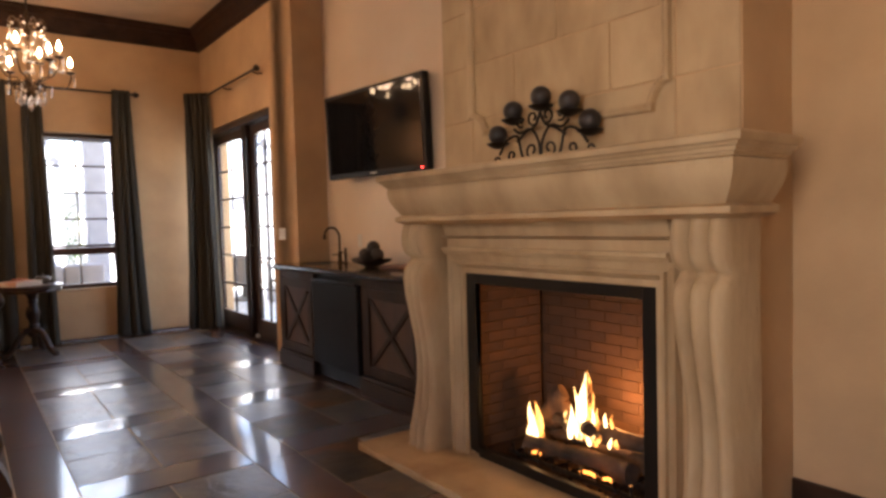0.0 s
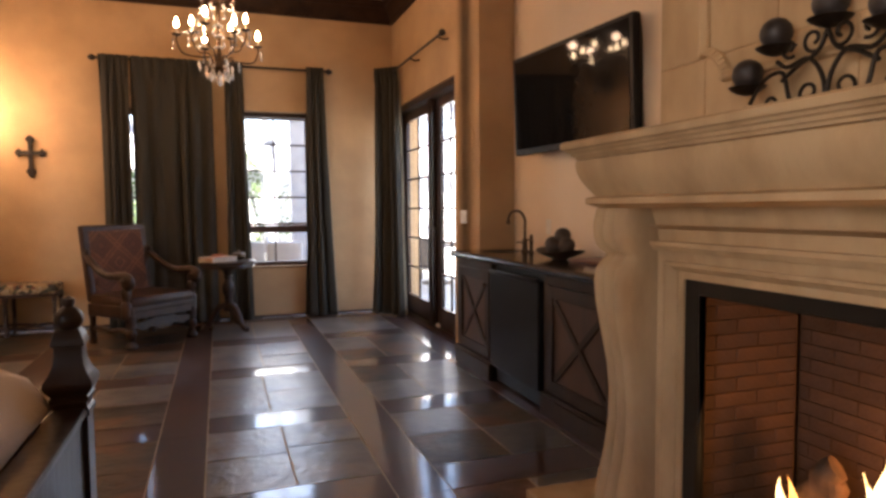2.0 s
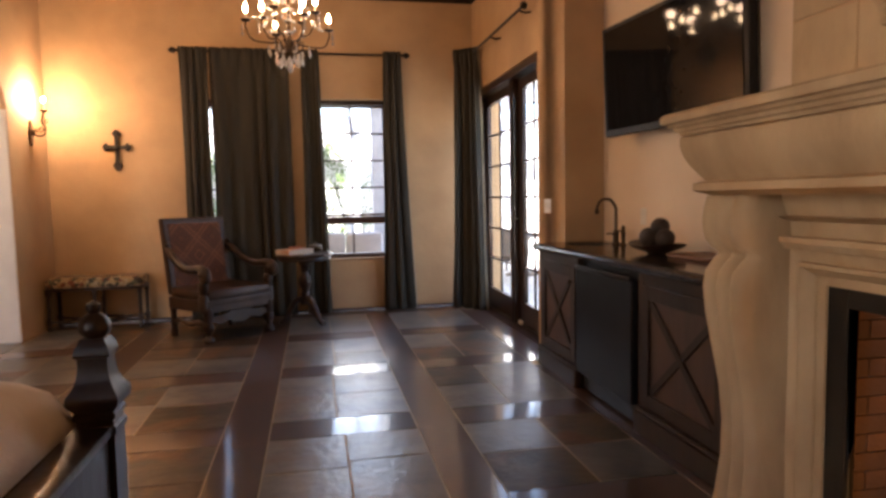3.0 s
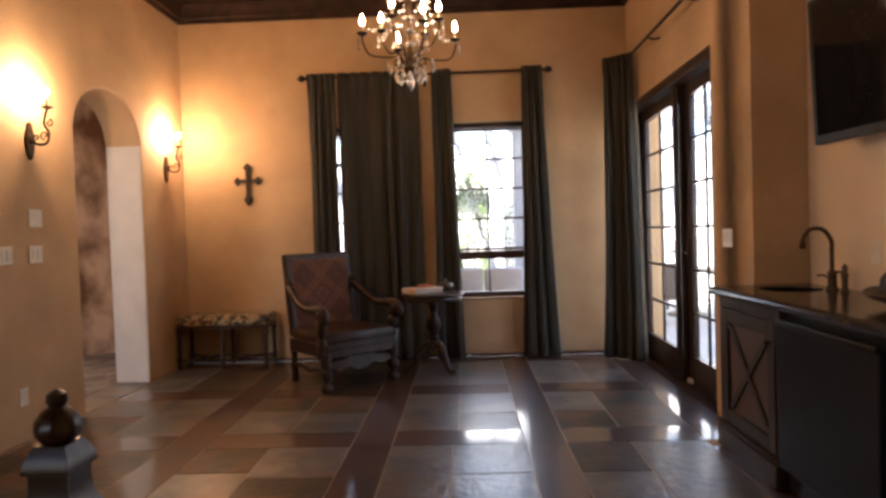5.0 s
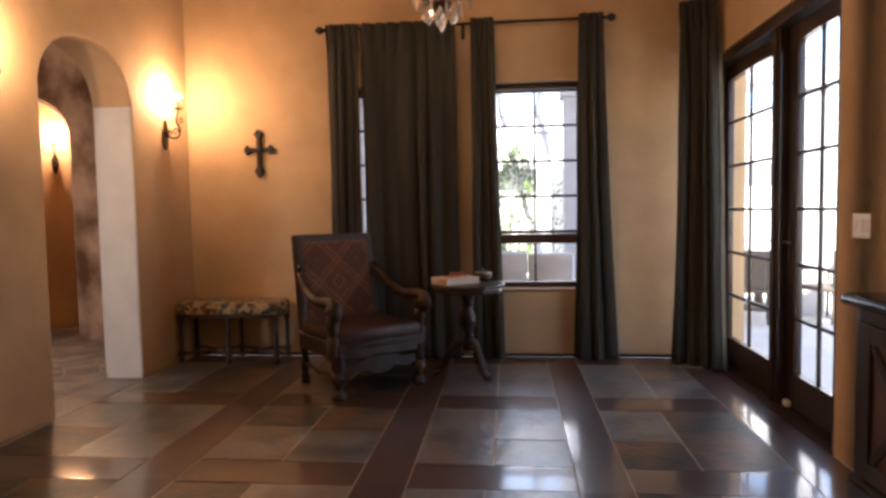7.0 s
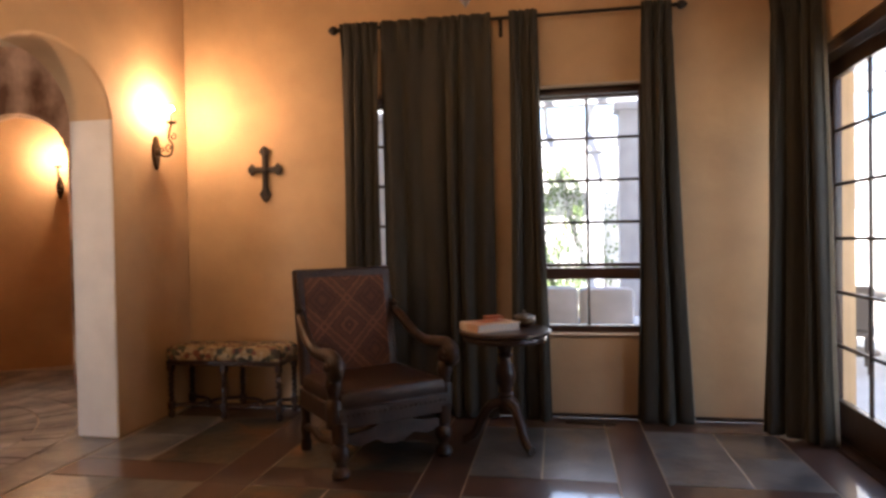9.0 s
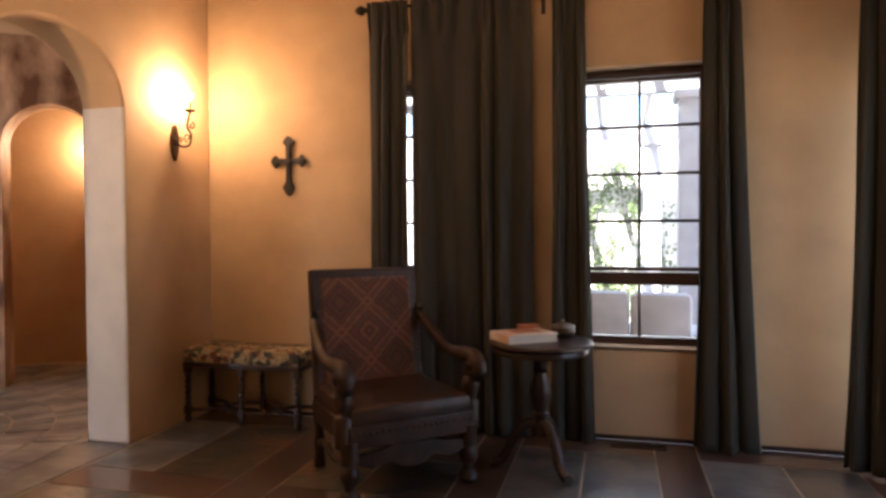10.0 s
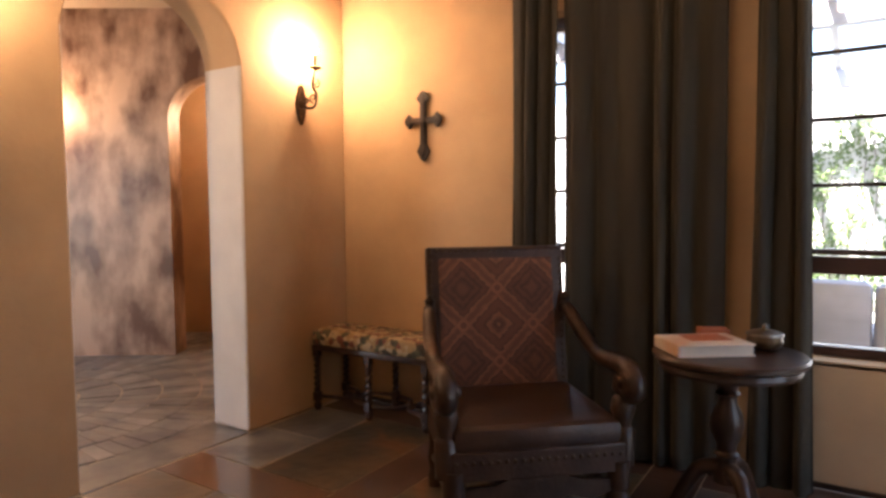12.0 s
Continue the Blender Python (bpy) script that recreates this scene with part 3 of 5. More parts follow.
def pergola(x, y, rz, posts, length):
    """Two rows of square posts, a tall front beam, a lower back beam and rafters between them."""
    p = thing("pergola", "grey painted timber pergola on square posts", "pergola", x, y, -0.14, rz)
    for row, top in ((0.0, 3.0), (2.55, 2.86)):
        for px in posts:
            px -= 0.28 * (row > 0)
            w = 0.15 if row == 0 else 0.115
            part("post", B(px - w, px + w, row - w, row + w, 0, top, bevel=0.012), PERGOLA, p)
            part("cap", B(px - w - 0.05, px + w + 0.05, row - w - 0.05, row + w + 0.05, top - 0.10, top - 0.002, bevel=0.01), PERGOLA, p)
        part("beam", B(posts[0] - 0.6, posts[-1] + 0.6, row - 0.08, row + 0.08, top, top + (0.19 if row == 0 else 0.22), bevel=0.012), PERGOLA, p)
    for k in range(int(length / 0.62)):
        rx = posts[0] - 0.5 + k * 0.62
        bm = bmesh.new()
        prism(bm, [(-0.55, 3.21), (0.0, 3.192), (2.85, 3.082), (2.80, 3.20), (2.60, 3.24), (-0.50, 3.36)], 0.07, pose(rx - 0.035, 0, 0, 0, 0, 90) @ pose(0, -0.07, 0))
        part("rafter", bm, PERGOLA, p)
    return p


pergola(2.29, 11.62, 0, (-3.0, 0.0, 3.0), 7.2)
pergola(7.2, 6.4, -90, (-3.4, -0.4, 2.4), 6.8)
tagged(part("garden_wall", B(-8, 14, 14.95, 15.2, -0.14, 3.0), STUCCO), "pale stucco garden wall", "garden wall", kind="structure")
tagged(part("garden_wall", B(14.0, 14.3, -6, 14.95, -0.14, 2.6), STUCCO), "pale stucco garden wall", "garden wall", kind="structure")

# ivy climbing the garden wall beyond the window
ivy = thing("ivy", "green ivy climbing the pale garden wall outside", "ivy", 1.1, 14.94, -0.14)
rng = random.Random(11)
bm = bmesh.new()
for stem in range(15):
    x = -1.9 + stem * 0.25 + rng.uniform(-0.08, 0.08)
    tube(bm, smooth_path([(x + 0.10 * math.sin(k * 1.7 + stem), -0.018, 0.7 * k) for k in range(5)], 3), 0.010, 5, lambda f: 1.1 - 0.8 * f)
part("stem", bm, BEAM, ivy)
bm = bmesh.new()
for _ in range(11000):
    x, z = rng.uniform(-2.2, 1.75), rng.uniform(0.0, 2.78)
    clump = math.sin(5.1 * x + 1.7 * z) + math.sin(3.3 * z - 2.2 * x + 1) + math.sin(9 * x - 6 * z)
    if clump < rng.uniform(-2.6, 0.5) or z > 2.45 + 0.3 * math.sin(5 * x) or (x > 0.75 and rng.random() < 0.75):
        continue
    q = rng.uniform(0.016, 0.036)
    m = pose(x, rng.uniform(-0.14, -0.02), z, rng.uniform(50, 130), rng.uniform(-40, 40), rng.uniform(-60, 60))
    vs = [bm.verts.new(m @ Vector(v)) for v in ((0, -q, 0), (q * 0.8, -q * 0.3, 0.012), (q * 0.5, q * 0.6, 0.004), (0, q, 0), (-q * 0.5, q * 0.6, 0.004), (-q * 0.8, -q * 0.3, 0.012))]
    bm.faces.new(vs)
tagged(part("leaves", bm, LEAF, ivy, smooth=0), kind="stuff")
sofa = thing("patio_sofa", "low pale cushioned patio sofa", "patio sofa", 2.0, 10.3, -0.14)
CUSHION = material("grey_cushion", (0.50, 0.51, 0.54), 0.9, scale=6, bump=0.1)
part("base", B(-0.9, 0.9, -0.4, 0.4, 0.1, 0.45, bevel=0.02), material("redwood", (0.28, 0.13, 0.10), 0.6), sofa)
part("back_cushion", B(-0.89, -0.40, -0.42, -0.22, 0.45, 0.965, bevel=0.05), CUSHION, sofa)
part("back_cushion", B(-0.39, 0.11, -0.42, -0.22, 0.45, 0.955, bevel=0.05), CUSHION, sofa)
part("seat_cushion", B(-0.88, 0.88, -0.2, 0.4, 0.45, 0.6, bevel=0.05), CUSHION, sofa)


# ---- curtains ----
def curtain(label, x, y, rz, w_top, w_bot, folds, shift=0.0, seed=1, top=2.87, lining=False, deep=1.0):
    c = thing("curtain", label, "curtain", x, y, 0, rz, group="moss green curtains")
    r = random.Random(seed)
    nx, nz = folds * 12, 44
    ph = [r.uniform(-0.5, 0.5) for _ in range(folds + 2)]

    def grid(bm, off, u_from=0.0, u_to=1.0):
        rows = []
        for j in range(nz + 1):
            v = j / nz
            z = 0.012 + (top + 0.035 - 0.012) * v
            k = 1 - v
            wide = w_top + (w_bot - w_top) * (k ** (1.3 if w_bot > w_top else 0.3))
            amp = deep * (0.020 + 0.022 * min(1, k * 2.2))
            if v > 0.955:
                amp *= 0.75
            row = []
            for i in range(nx + 1):
                u = u_from + (u_to - u_from) * i / nx
                f = min(folds * 0.999, max(0, folds * (u + 0.035 * math.sin(8.2 * u + seed) + 0.02 * math.sin(17 * u + 2 * seed))))
                a = 2 * math.pi * f + ph[int(f)] * 0.9 * k + 0.35 * math.sin(2.1 * v * 3 + seed + f)
                d = amp * (0.7 + 0.4 * math.sin(9.5 * u + seed + 0.8 * v)) * math.sin(a) + 0.012 * k * math.sin(0.7 * a + seed) + (0.012 * math.sin(3 * a) if v > 0.955 else 0)
                if v > 0.93:
                    d = -0.024 * min(1, (v - 0.93) / 0.03) + 0.03 * abs(math.sin(0.75 * a)) ** 5 - 0.012 * (0.955 < v < 0.975) + d * 0.4
                row.append(bm.verts.new(((u - 0.5) * wide + shift * k ** 1.5 + 0.25 * amp * math.cos(a), d + off, z)))
            rows.append(row)
        for a, b in zip(rows, rows[1:]):
            for i in range(nx):
                bm.faces.new((a[i], a[i + 1], b[i + 1], b[i]))
        return bm

    ob = part("panel", grid(bmesh.new(), 0), CURTAIN, c, smooth=180)
    md = ob.modifiers.new("cloth", "SOLIDIFY")
    md.thickness = 0.005
    if lining:
        lo = part("lining", grid(bmesh.new(), 0.03, 0.86 if lining > 0 else 0.0, 1.03 if lining > 0 else 0.14), LINING, c, "pale curtain lining showing along the edge", smooth=180)
        lo.modifiers.new("cloth", "SOLIDIFY").thickness = 0.003
    for i in range(max(3, folds)):
        u = (i + 0.5) / max(3, folds)
        part("ring", T([(( u - 0.5) * w_top, 0.012 * math.cos(2 * math.pi * k / 12) , top - 0.005 + 0.028 * math.sin(2 * math.pi * k / 12)) for k in range(13)], 0.004, 6), IRON, c)
    return c


curtain("moss green velvet curtain hanging beside the first window", -0.008, 8.315, 0, 0.30, 0.285, 4, 0.0, 3, deep=1.25)
curtain("moss green velvet curtain drawn across the first window", 0.556, 8.315, 0, 0.815, 0.82, 6, 0.006, 7, deep=0.85)
curtain("narrow moss green velvet curtain gathered beside the window", 1.19, 8.315, 0, 0.20, 0.28, 3, 0.02, 12, deep=1.2)
curtain("moss green velvet curtain gathered beside the second window", 2.09, 8.315, 0, 0.20, 0.37, 3, 0.03, 21, lining=1, deep=1.35)
curtain("moss green velvet curtain gathered beside the patio door", 2.885, 8.075, -42, 0.30, 0.43, 4, 0.0, 31, lining=1, deep=1.2)


def rod(x0, x1, y, z, rz=0.0, ox=0.0, oy=0.0, toward=0.12, skip=()):
    r = thing("curtain_rod", "thin dark iron curtain rod with ball ends", "curtain rod", ox, oy, 0, rz, group="iron curtain rods")
    part("pole", T([(x0, y, z), (x1, y, z)], 0.013, 12), IRON, r)
    for x, s in ((x0, -1), (x1, 1)):
        part("finial", L([(0.012, 0), (0.02, 0.006), (0.012, 0.014), (0.03, 0.03), (0.034, 0.048), (0.022, 0.072), (0.006, 0.086)], 14, pose(x, y, z, 0, 90 * s, 0)), IRON, r)
    for x in (x0 + 0.06, (x0 + x1) / 2, x1 - 0.06):
        bm = T([(x, y + 0.0, z - 0.016), (x, y + toward * 0.5, z - 0.03), (x, y + toward, z - 0.02)], 0.008, 8)
        box(bm, x - 0.014, x + 0.014, y + toward - 0.008, y + toward, z - 0.10, z + 0.03, bevel=0.003)
        part("bracket", bm, IRON, r)


rod(-0.165, 2.215, 8.33, 2.87, toward=0.12)
rod(6.34, 8.28, -2.96, 2.86, rz=90, toward=-0.10)


# ---- fireplace ----
FY = 2.01
fp = thing("fireplace", "carved cream limestone fireplace with a lit gas fire", "fireplace", 0, FY, 0)
fp.matrix_world = pose(0, FY, 0)
O0, O1, OZ0, OZ1 = -0.575, 0.572, 0.07, 1.005


def u_mould(profile, front, half, back=2.694, mid=-0.04):
    """A moulding round three sides: rows of (out, z)."""
    bm = bmesh.new()
    rows = []
    for o, z in profile:
        x, h = front - o, half + o
        rows.append([bm.verts.new(p) for p in ((back, mid + h, z), (x, mid + h, z), (x, mid - h, z), (back, mid - h, z))])
    for a, b in zip(rows, rows[1:]):
        for i in range(3):
            bm.faces.new((a[i], a[i + 1], b[i + 1], b[i]))
    bm.faces.new(rows[0])
    bm.faces.new(rows[-1][::-1])
    for i, j in ((0, 1), (-1, -2)):
        bm.faces.new([r[i] for r in rows])
    return bm


part("mantel_core", B(2.50, 2.72, -0.85, 0.85, 1.27, 1.523), STONE, fp)
part("mantel_body", B(2.72, 3.37, -0.857, 0.857, 1.262, 1.525), PLASTER, fp, "tan plaster side of the chimney breast")
part("lower_slab", u_mould([(-0.02, 1.262), (0.0, 1.27), (0.022, 1.278), (0.022, 1.30), (0.0, 1.308)], 2.40, 0.92), STONE, fp, smooth=30)
cush = [(-0.005, 1.308)] + [(0.052 * math.sin(math.pi * 0.5 * i / 9) + 0.004 * math.sin(math.pi * i / 9), 1.315 + 0.132 * i / 9) for i in range(10)]
part("frieze", u_mould(cush + [(0.045, 1.452)], 2.40, 0.917), STONE, fp, smooth=50)
part("mantel_shelf", u_mould([(0.03, 1.450), (0.05, 1.454), (0.053, 1.463), (0.062, 1.466), (0.066, 1.477), (0.076, 1.481), (0.082, 1.490), (0.092, 1.493), (0.096, 1.502), (0.096, 1.516), (0.088, 1.524), (-0.15, 1.525)], 2.40, 0.92), STONE, fp, smooth=25)

# surround round the opening, stepped in mitred bands
def band(a, b, x0, x1):
    """An inverted U band between offsets a and b from the opening, its face sloping from x0 to x1."""
    bm = bmesh.new()
    back = 2.66
    def ring(o, x):
        return [(x, O0 - o, 0.0), (x, O0 - o, OZ1 + o), (x, O1 + o, OZ1 + o), (x, O1 + o, 0.0)]
    loops = [[bm.verts.new(p) for p in ring(o, x)] for o, x in ((a, back), (a, x0), (b, x1), (b, back))]
    for p, q in zip(loops, loops[1:] + loops[:1]):
        for i in range(3):
            bm.faces.new((p[i], p[i + 1], q[i + 1], q[i]))
    bm.faces.new([l[0] for l in loops])
    bm.faces.new([l[3] for l in loops][::-1])
    return bm


for a, b, x0, x1 in ((0, 0.028, 2.585, 2.585), (0.028, 0.05, 2.575, 2.545), (0.05, 0.062, 2.54, 2.54), (0.062, 0.10, 2.565, 2.55)):
    part("surround_band", band(a, b, x0, x1), STONE, fp, smooth=25)
for z0, z1, x0, x1 in ((1.105, 1.125, 2.53, 2.515), (1.125, 1.14, 2.51, 2.51), (1.14, 1.185, 2.55, 2.545), (1.185, 1.20, 2.54, 2.50), (1.20, 1.262, 2.535, 2.515)):
    bm = bmesh.new()
    prism(bm, [(2.66, z0), (x0, z0), (x1, z1), (2.66, z1)], 1.34, pose(0, -0.67, 0))
    part("lintel_moulding", bm, STONE, fp, smooth=25)


def leg(side):
    """A fluted S-shaped console leg."""
    prof = [(0.00, 2.445), (0.05, 2.44), (0.075, 2.455), (0.10, 2.45), (0.16, 2.462), (0.28, 2.49), (0.40, 2.505), (0.52, 2.505), (0.64, 2.492), (0.76, 2.468), (0.88, 2.445), (0.97, 2.438), (1.02, 2.446), (1.05, 2.470), (1.07, 2.492), (1.082, 2.492), (1.095, 2.466), (1.12, 2.446), (1.15, 2.436), (1.19, 2.434), (1.225, 2.440), (1.262, 2.450)]
    bm = bmesh.new()
    y0, y1, n = 0.725, 0.935, 42
    rows = []
    for z, x in prof:
        narrow = 0.02 * math.sin(math.pi * min(1, max(0, (z - 0.1) / 1.0))) ** 2
        row = [bm.verts.new((2.66, side * (y0 - 0.0), z))]
        for i in range(n + 1):
            u = i / n
            y = y0 + narrow + (y1 - y0 - 2 * narrow) * u
            lobe = abs(math.sin(math.pi * 3 * u)) ** 0.7
            edge = 0.0 if 0 < i < n else 0.02
            row.append(bm.verts.new((x - 0.018 + 0.042 * (1 - lobe) + edge, side * y, z)))
        row.append(bm.verts.new((2.66, side * y1, z)))
        rows.append(row)
    for a, b in zip(rows, rows[1:]):
        for i in range(len(a) - 1):
            bm.faces.new((a[i], a[i + 1], b[i + 1], b[i]))
    bm.faces.new(rows[0])
    bm.faces.new(rows[-1][::-1])
    part("leg", bm, STONE, fp, smooth=60)


leg(1)
leg(-1)
for s in (1, -1):
    part("side_pier", B(2.60, 3.37, min(s * 0.585, s * 0.858), max(s * 0.585, s * 0.858), 0, 1.262), PLASTER, fp, "tan plaster side of the chimney breast")
for s in (1, -1):
    part("pilaster", B(2.60, 2.692, min(s * 0.80, s * 0.915), max(s * 0.80, s * 0.915), 0.046, 1.262, bevel=0.004), STONE, fp)
part("hearth", B(2.23, 2.66, -1.12, 1.13, 0.002, 0.045, bevel=0.008), STONE, fp, "smooth tan stone hearth slab")

# chimney breast: a core with separate stone blocks in front
part("breast_core", B(2.695, 3.37, -0.857, 0.857, 1.525, TOP - 0.002), PLASTER, fp, "tan plaster side of the chimney breast")
rng = random.Random(4)
courses = [1.528, 1.80, 2.085, 2.37, 2.70, 3.03, 3.36, TOP - 0.004]
for r, (z0, z1) in enumerate(zip(courses, courses[1:])):
    cuts = [-0.855, -0.60, 0.0, 0.60, 0.855] if r % 2 == 0 else [-0.855, -0.60, -0.295, 0.28, 0.60, 0.855]
    for a, b in zip(cuts, cuts[1:]):
        d = rng.uniform(0, 0.002)
        part("stone_block", B(2.69 - d, 2.716, a + 0.0035, b - 0.0035, z0 + 0.0035, z1 - 0.0035, bevel=0.004), STONE, fp)
# raised middle panel: its edge stands proud, its lower corners are hollowed
quarter = [(0.112 * (1 - math.cos(radians(9 * i))), 0.105 * math.sin(radians(9 * i))) for i in range(11)]
lower = [(0.50 + q[0], 1.700 + q[1]) for q in quarter]
edge = [(-0.586, TOP - 0.02), (-0.586, 1.79)] + [(-0.51 - q[0] * 0.68, 1.683 + q[1]) for q in quarter[::-1]] + lower + [(0.612, TOP - 0.02)]
for (ya, za), (yb, zb) in zip(edge, edge[1:]):
    if math.hypot(yb - ya, zb - za) < 1e-4:
        continue
    n = Vector((0, -(zb - za), yb - ya)).normalized()
    w = 0.034
    bm = bmesh.new()
    ring = [[bm.verts.new((x, y + n.y * o, z + n.z * o)) for x, o in ((2.692, 0.0), (2.662, 0.003), (2.658, 0.012), (2.672, w), (2.692, w))] for y, z in ((ya, za), (yb, zb))]
    for i in range(5):
        bm.faces.new((ring[0][i], ring[0][(i + 1) % 5], ring[1][(i + 1) % 5], ring[1][i]))
    bm.faces.new(ring[0][::-1])
    bm.faces.new(ring[1])
    part("panel_moulding", bm, STONE, fp)

# firebox: black frame, brick lining, grate, logs, flames
bm = bmesh.new()
for a in ((2.592, 2.63, O0, O0 + 0.07, OZ0, OZ1), (2.592, 2.63, O1 - 0.07, O1, OZ0, OZ1), (2.592, 2.63, O0 + 0.07, O1 - 0.07, OZ1 - 0.055, OZ1), (2.592, 2.63, O0 + 0.07, O1 - 0.07, 0.05, OZ0 + 0.03)):
    box(bm, *a, bevel=0.004)
part("firebox_frame", bm, BLACK, fp, "black metal fire frame")
bm = bmesh.new()
box(bm, 3.16, 3.2, -0.60, 0.60, 0.02, 1.05)
box(bm, 2.63, 3.16, -0.60, -0.585, 0.02, 1.05)
box(bm, 2.63, 3.16, 0.585, 0.60, 0.02, 1.05)
box(bm, 2.63, 3.2, -0.6, 0.6, 1.03, 1.05)
box(bm, 2.63, 3.2, -0.6, 0.6, 0.01, 0.05)
part("firebox", bm, MORTAR, fp, "sooty firebox lining")
bricks = {}
def brick_mesh(w, h):
    key = (round(w, 3), round(h, 3))
    if key not in bricks:
        bricks[key] = mesh_of("brick", B(-0.006, 0.006, 0, w, 0, h, bevel=0.002), BRICK)
    return bricks[key]
for row in range(17):
    z = 0.06 + row * 0.056
    y = -0.575 + (0.0 if row % 2 else -0.10)
    while y < 0.575:
        a, b = max(y, -0.575), min(y + 0.20, 0.575)
        if b - a > 0.03:
            ob = new("brick", brick_mesh(b - a - 0.003, 0.0535))
            ob.parent = fp
            ob.location = (3.155, a, z)
        y += 0.20
    for s in (1, -1):
        x = 2.64 + (0.0 if row % 2 else -0.10)
        while x < 3.14:
            a, b = max(x, 2.64), min(x + 0.20, 3.14)
            if b - a > 0.03:
                ob = new("brick", brick_mesh(b - a - 0.003, 0.0535))
                ob.parent = fp
                ob.matrix_basis = pose(b - 0.003, s * 0.58, z, 0, 0, 90)
            x += 0.20


def log(x, y, z, length, radius, rx, ry, rz, seed):
    bm = bmesh.new()
    r = random.Random(seed)
    pts = [Vector((length * (i / 9 - 0.5), 0.012 * math.sin(i * 1.3 + seed), 0.01 * math.cos(i + seed))) for i in range(10)]
    tube(bm, pts, radius, 12, lambda f: 0.86 + 0.16 * math.sin(5 * f + seed) + 0.05 * math.sin(17 * f))
    for v in bm.verts:
        v.co += Vector((0, 0, 0.006)) * r.uniform(-1, 1)
    bmesh.ops.transform(bm, matrix=pose(x, y, z, rx, ry, rz), verts=bm.verts)
    return part("log", bm, LOG, fp, "charred ceramic fire log")


LOG = material("charred_log", (0.13, 0.075, 0.045), 0.9, dark=(0.025, 0.018, 0.014), scale=9, bump=0.8, bump_scale=30, spread=(0.35, 0.65))
log(2.95, -0.05, 0.16, 0.72, 0.055, 0, 0, 88, 1)
log(2.80, 0.02, 0.14, 0.60, 0.05, 0, 0, 96, 2)
log(2.88, 0.20, 0.25, 0.36, 0.045, 0, 14, 60, 3)
log(2.90, -0.22, 0.25, 0.40, 0.045, 0, -10, 118, 4)
log(2.93, 0.27, 0.30, 0.20, 0.06, 0, 60, 80, 5)
log(2.85, -0.02, 0.29, 0.34, 0.038, 0, 6, 40, 6)
bm = bmesh.new()
for k in range(9):
    y = -0.36 + k * 0.09
    tube(bm, [(2.70, y, 0.14), (2.71, y, 0.085), (3.02, y, 0.085)], 0.008, 6)
tube(bm, [(2.715, -0.40, 0.085), (2.715, 0.40, 0.085)], 0.01, 6)
for y in (-0.36, 0.36):
    for x in (2.74, 2.98):
        tube(bm, [(x, y, 0.085), (x, y, 0.045)], 0.009, 6)
part("grate", bm, BLACK, fp, "black iron fire grate")
bm = bmesh.new()
r = random.Random(9)
for _ in range(260):
    x, y = r.uniform(2.68, 3.05), r.uniform(-0.42, 0.42)
    s = r.uniform(0.008, 0.018)
    bmesh.ops.create_icosphere(bm, subdivisions=1, radius=s, matrix=pose(x, y, 0.05 + s * 0.6, r.uniform(0, 90), r.uniform(0, 90), 0))
tagged(part("ember_bed", bm, LOG, fp, "dark lava rock and embers"), kind="stuff")


def flame(y, x, z, h, w, seed, mat):
    bm = bmesh.new()
    r = random.Random(seed)
    a, b = r.uniform(0, 6), r.uniform(0.5, 1.0)
    pts = [(x + 0.012 * math.sin(a + 4 * i / 10), y + w * 0.9 * math.sin(a + b * 5 * i / 10) * (i / 10), z + h * i / 10) for i in range(11)]
    tube(bm, pts, w, 8, lambda f: max(0.03, (1 - f) ** 0.8 * (0.45 + 1.5 * f * (1 - f) * 2)))
    for v in bm.verts:
        v.co.x = x + (v.co.x - x) * 0.5
    return part("flame", bm, mat, fp, "bright orange gas flame", smooth=180)


for i, (y, z, h, w) in enumerate(((-0.02, 0.24, 0.24, 0.036), (-0.045, 0.34, 0.22, 0.030), (0.03, 0.23, 0.16, 0.022), (0.06, 0.30, 0.07, 0.014), (-0.10, 0.25, 0.15, 0.022), (-0.08, 0.22, 0.10, 0.018), (0.285, 0.17, 0.18, 0.034), (0.26, 0.16, 0.09, 0.018), (0.31, 0.16, 0.10, 0.016), (-0.175, 0.33, 0.07, 0.011), (-0.20, 0.24, 0.05, 0.014))):
    flame(y, 2.77, z, h, w, 40 + i, HOT_FLAME)
    flame(y - 0.012, 2.80, z - 0.01, h * 1.05, w * 1.1, 80 + i, FLAME)
for y, x, w in ((-0.12, 2.72, 0.10), (-0.22, 2.73, 0.05), (0.22, 2.73, 0.05)):
    part("ember_glow", T([(x, y - w / 2, 0.115), (x, y, 0.12), (x, y + w / 2, 0.112)], 0.008, 6), EMBER, fp, "glowing ember line")

# ---- candle holder on the mantel ----
ch = thing("candle_holder", "black scrolled iron candle holder with five dark ball candles", "candle holder", 2.60, FY + 0.02, 1.527)
WAX = material("dark_wax", (0.030, 0.024, 0.022), 0.45, scale=30, bump=0.2, bump_scale=60)
balls = ((0.289, 0.152), (0.181, 0.252), (0.0, 0.290), (-0.167, 0.243), (-0.277, 0.148))
for y, z in balls:
    m = pose(0, y, 0)
    bm = ball(bmesh.new(), 0, y, z + 0.004, 0.047, 18)
    part("candle", bm, WAX, ch, "dark round ball candle")
    part("cup", L([(0.012, z - 0.062), (0.03, z - 0.056), (0.05, z - 0.044), (0.058, z - 0.036), (0.054, z - 0.034), (0.02, z - 0.044)], 18, m), IRON, ch)
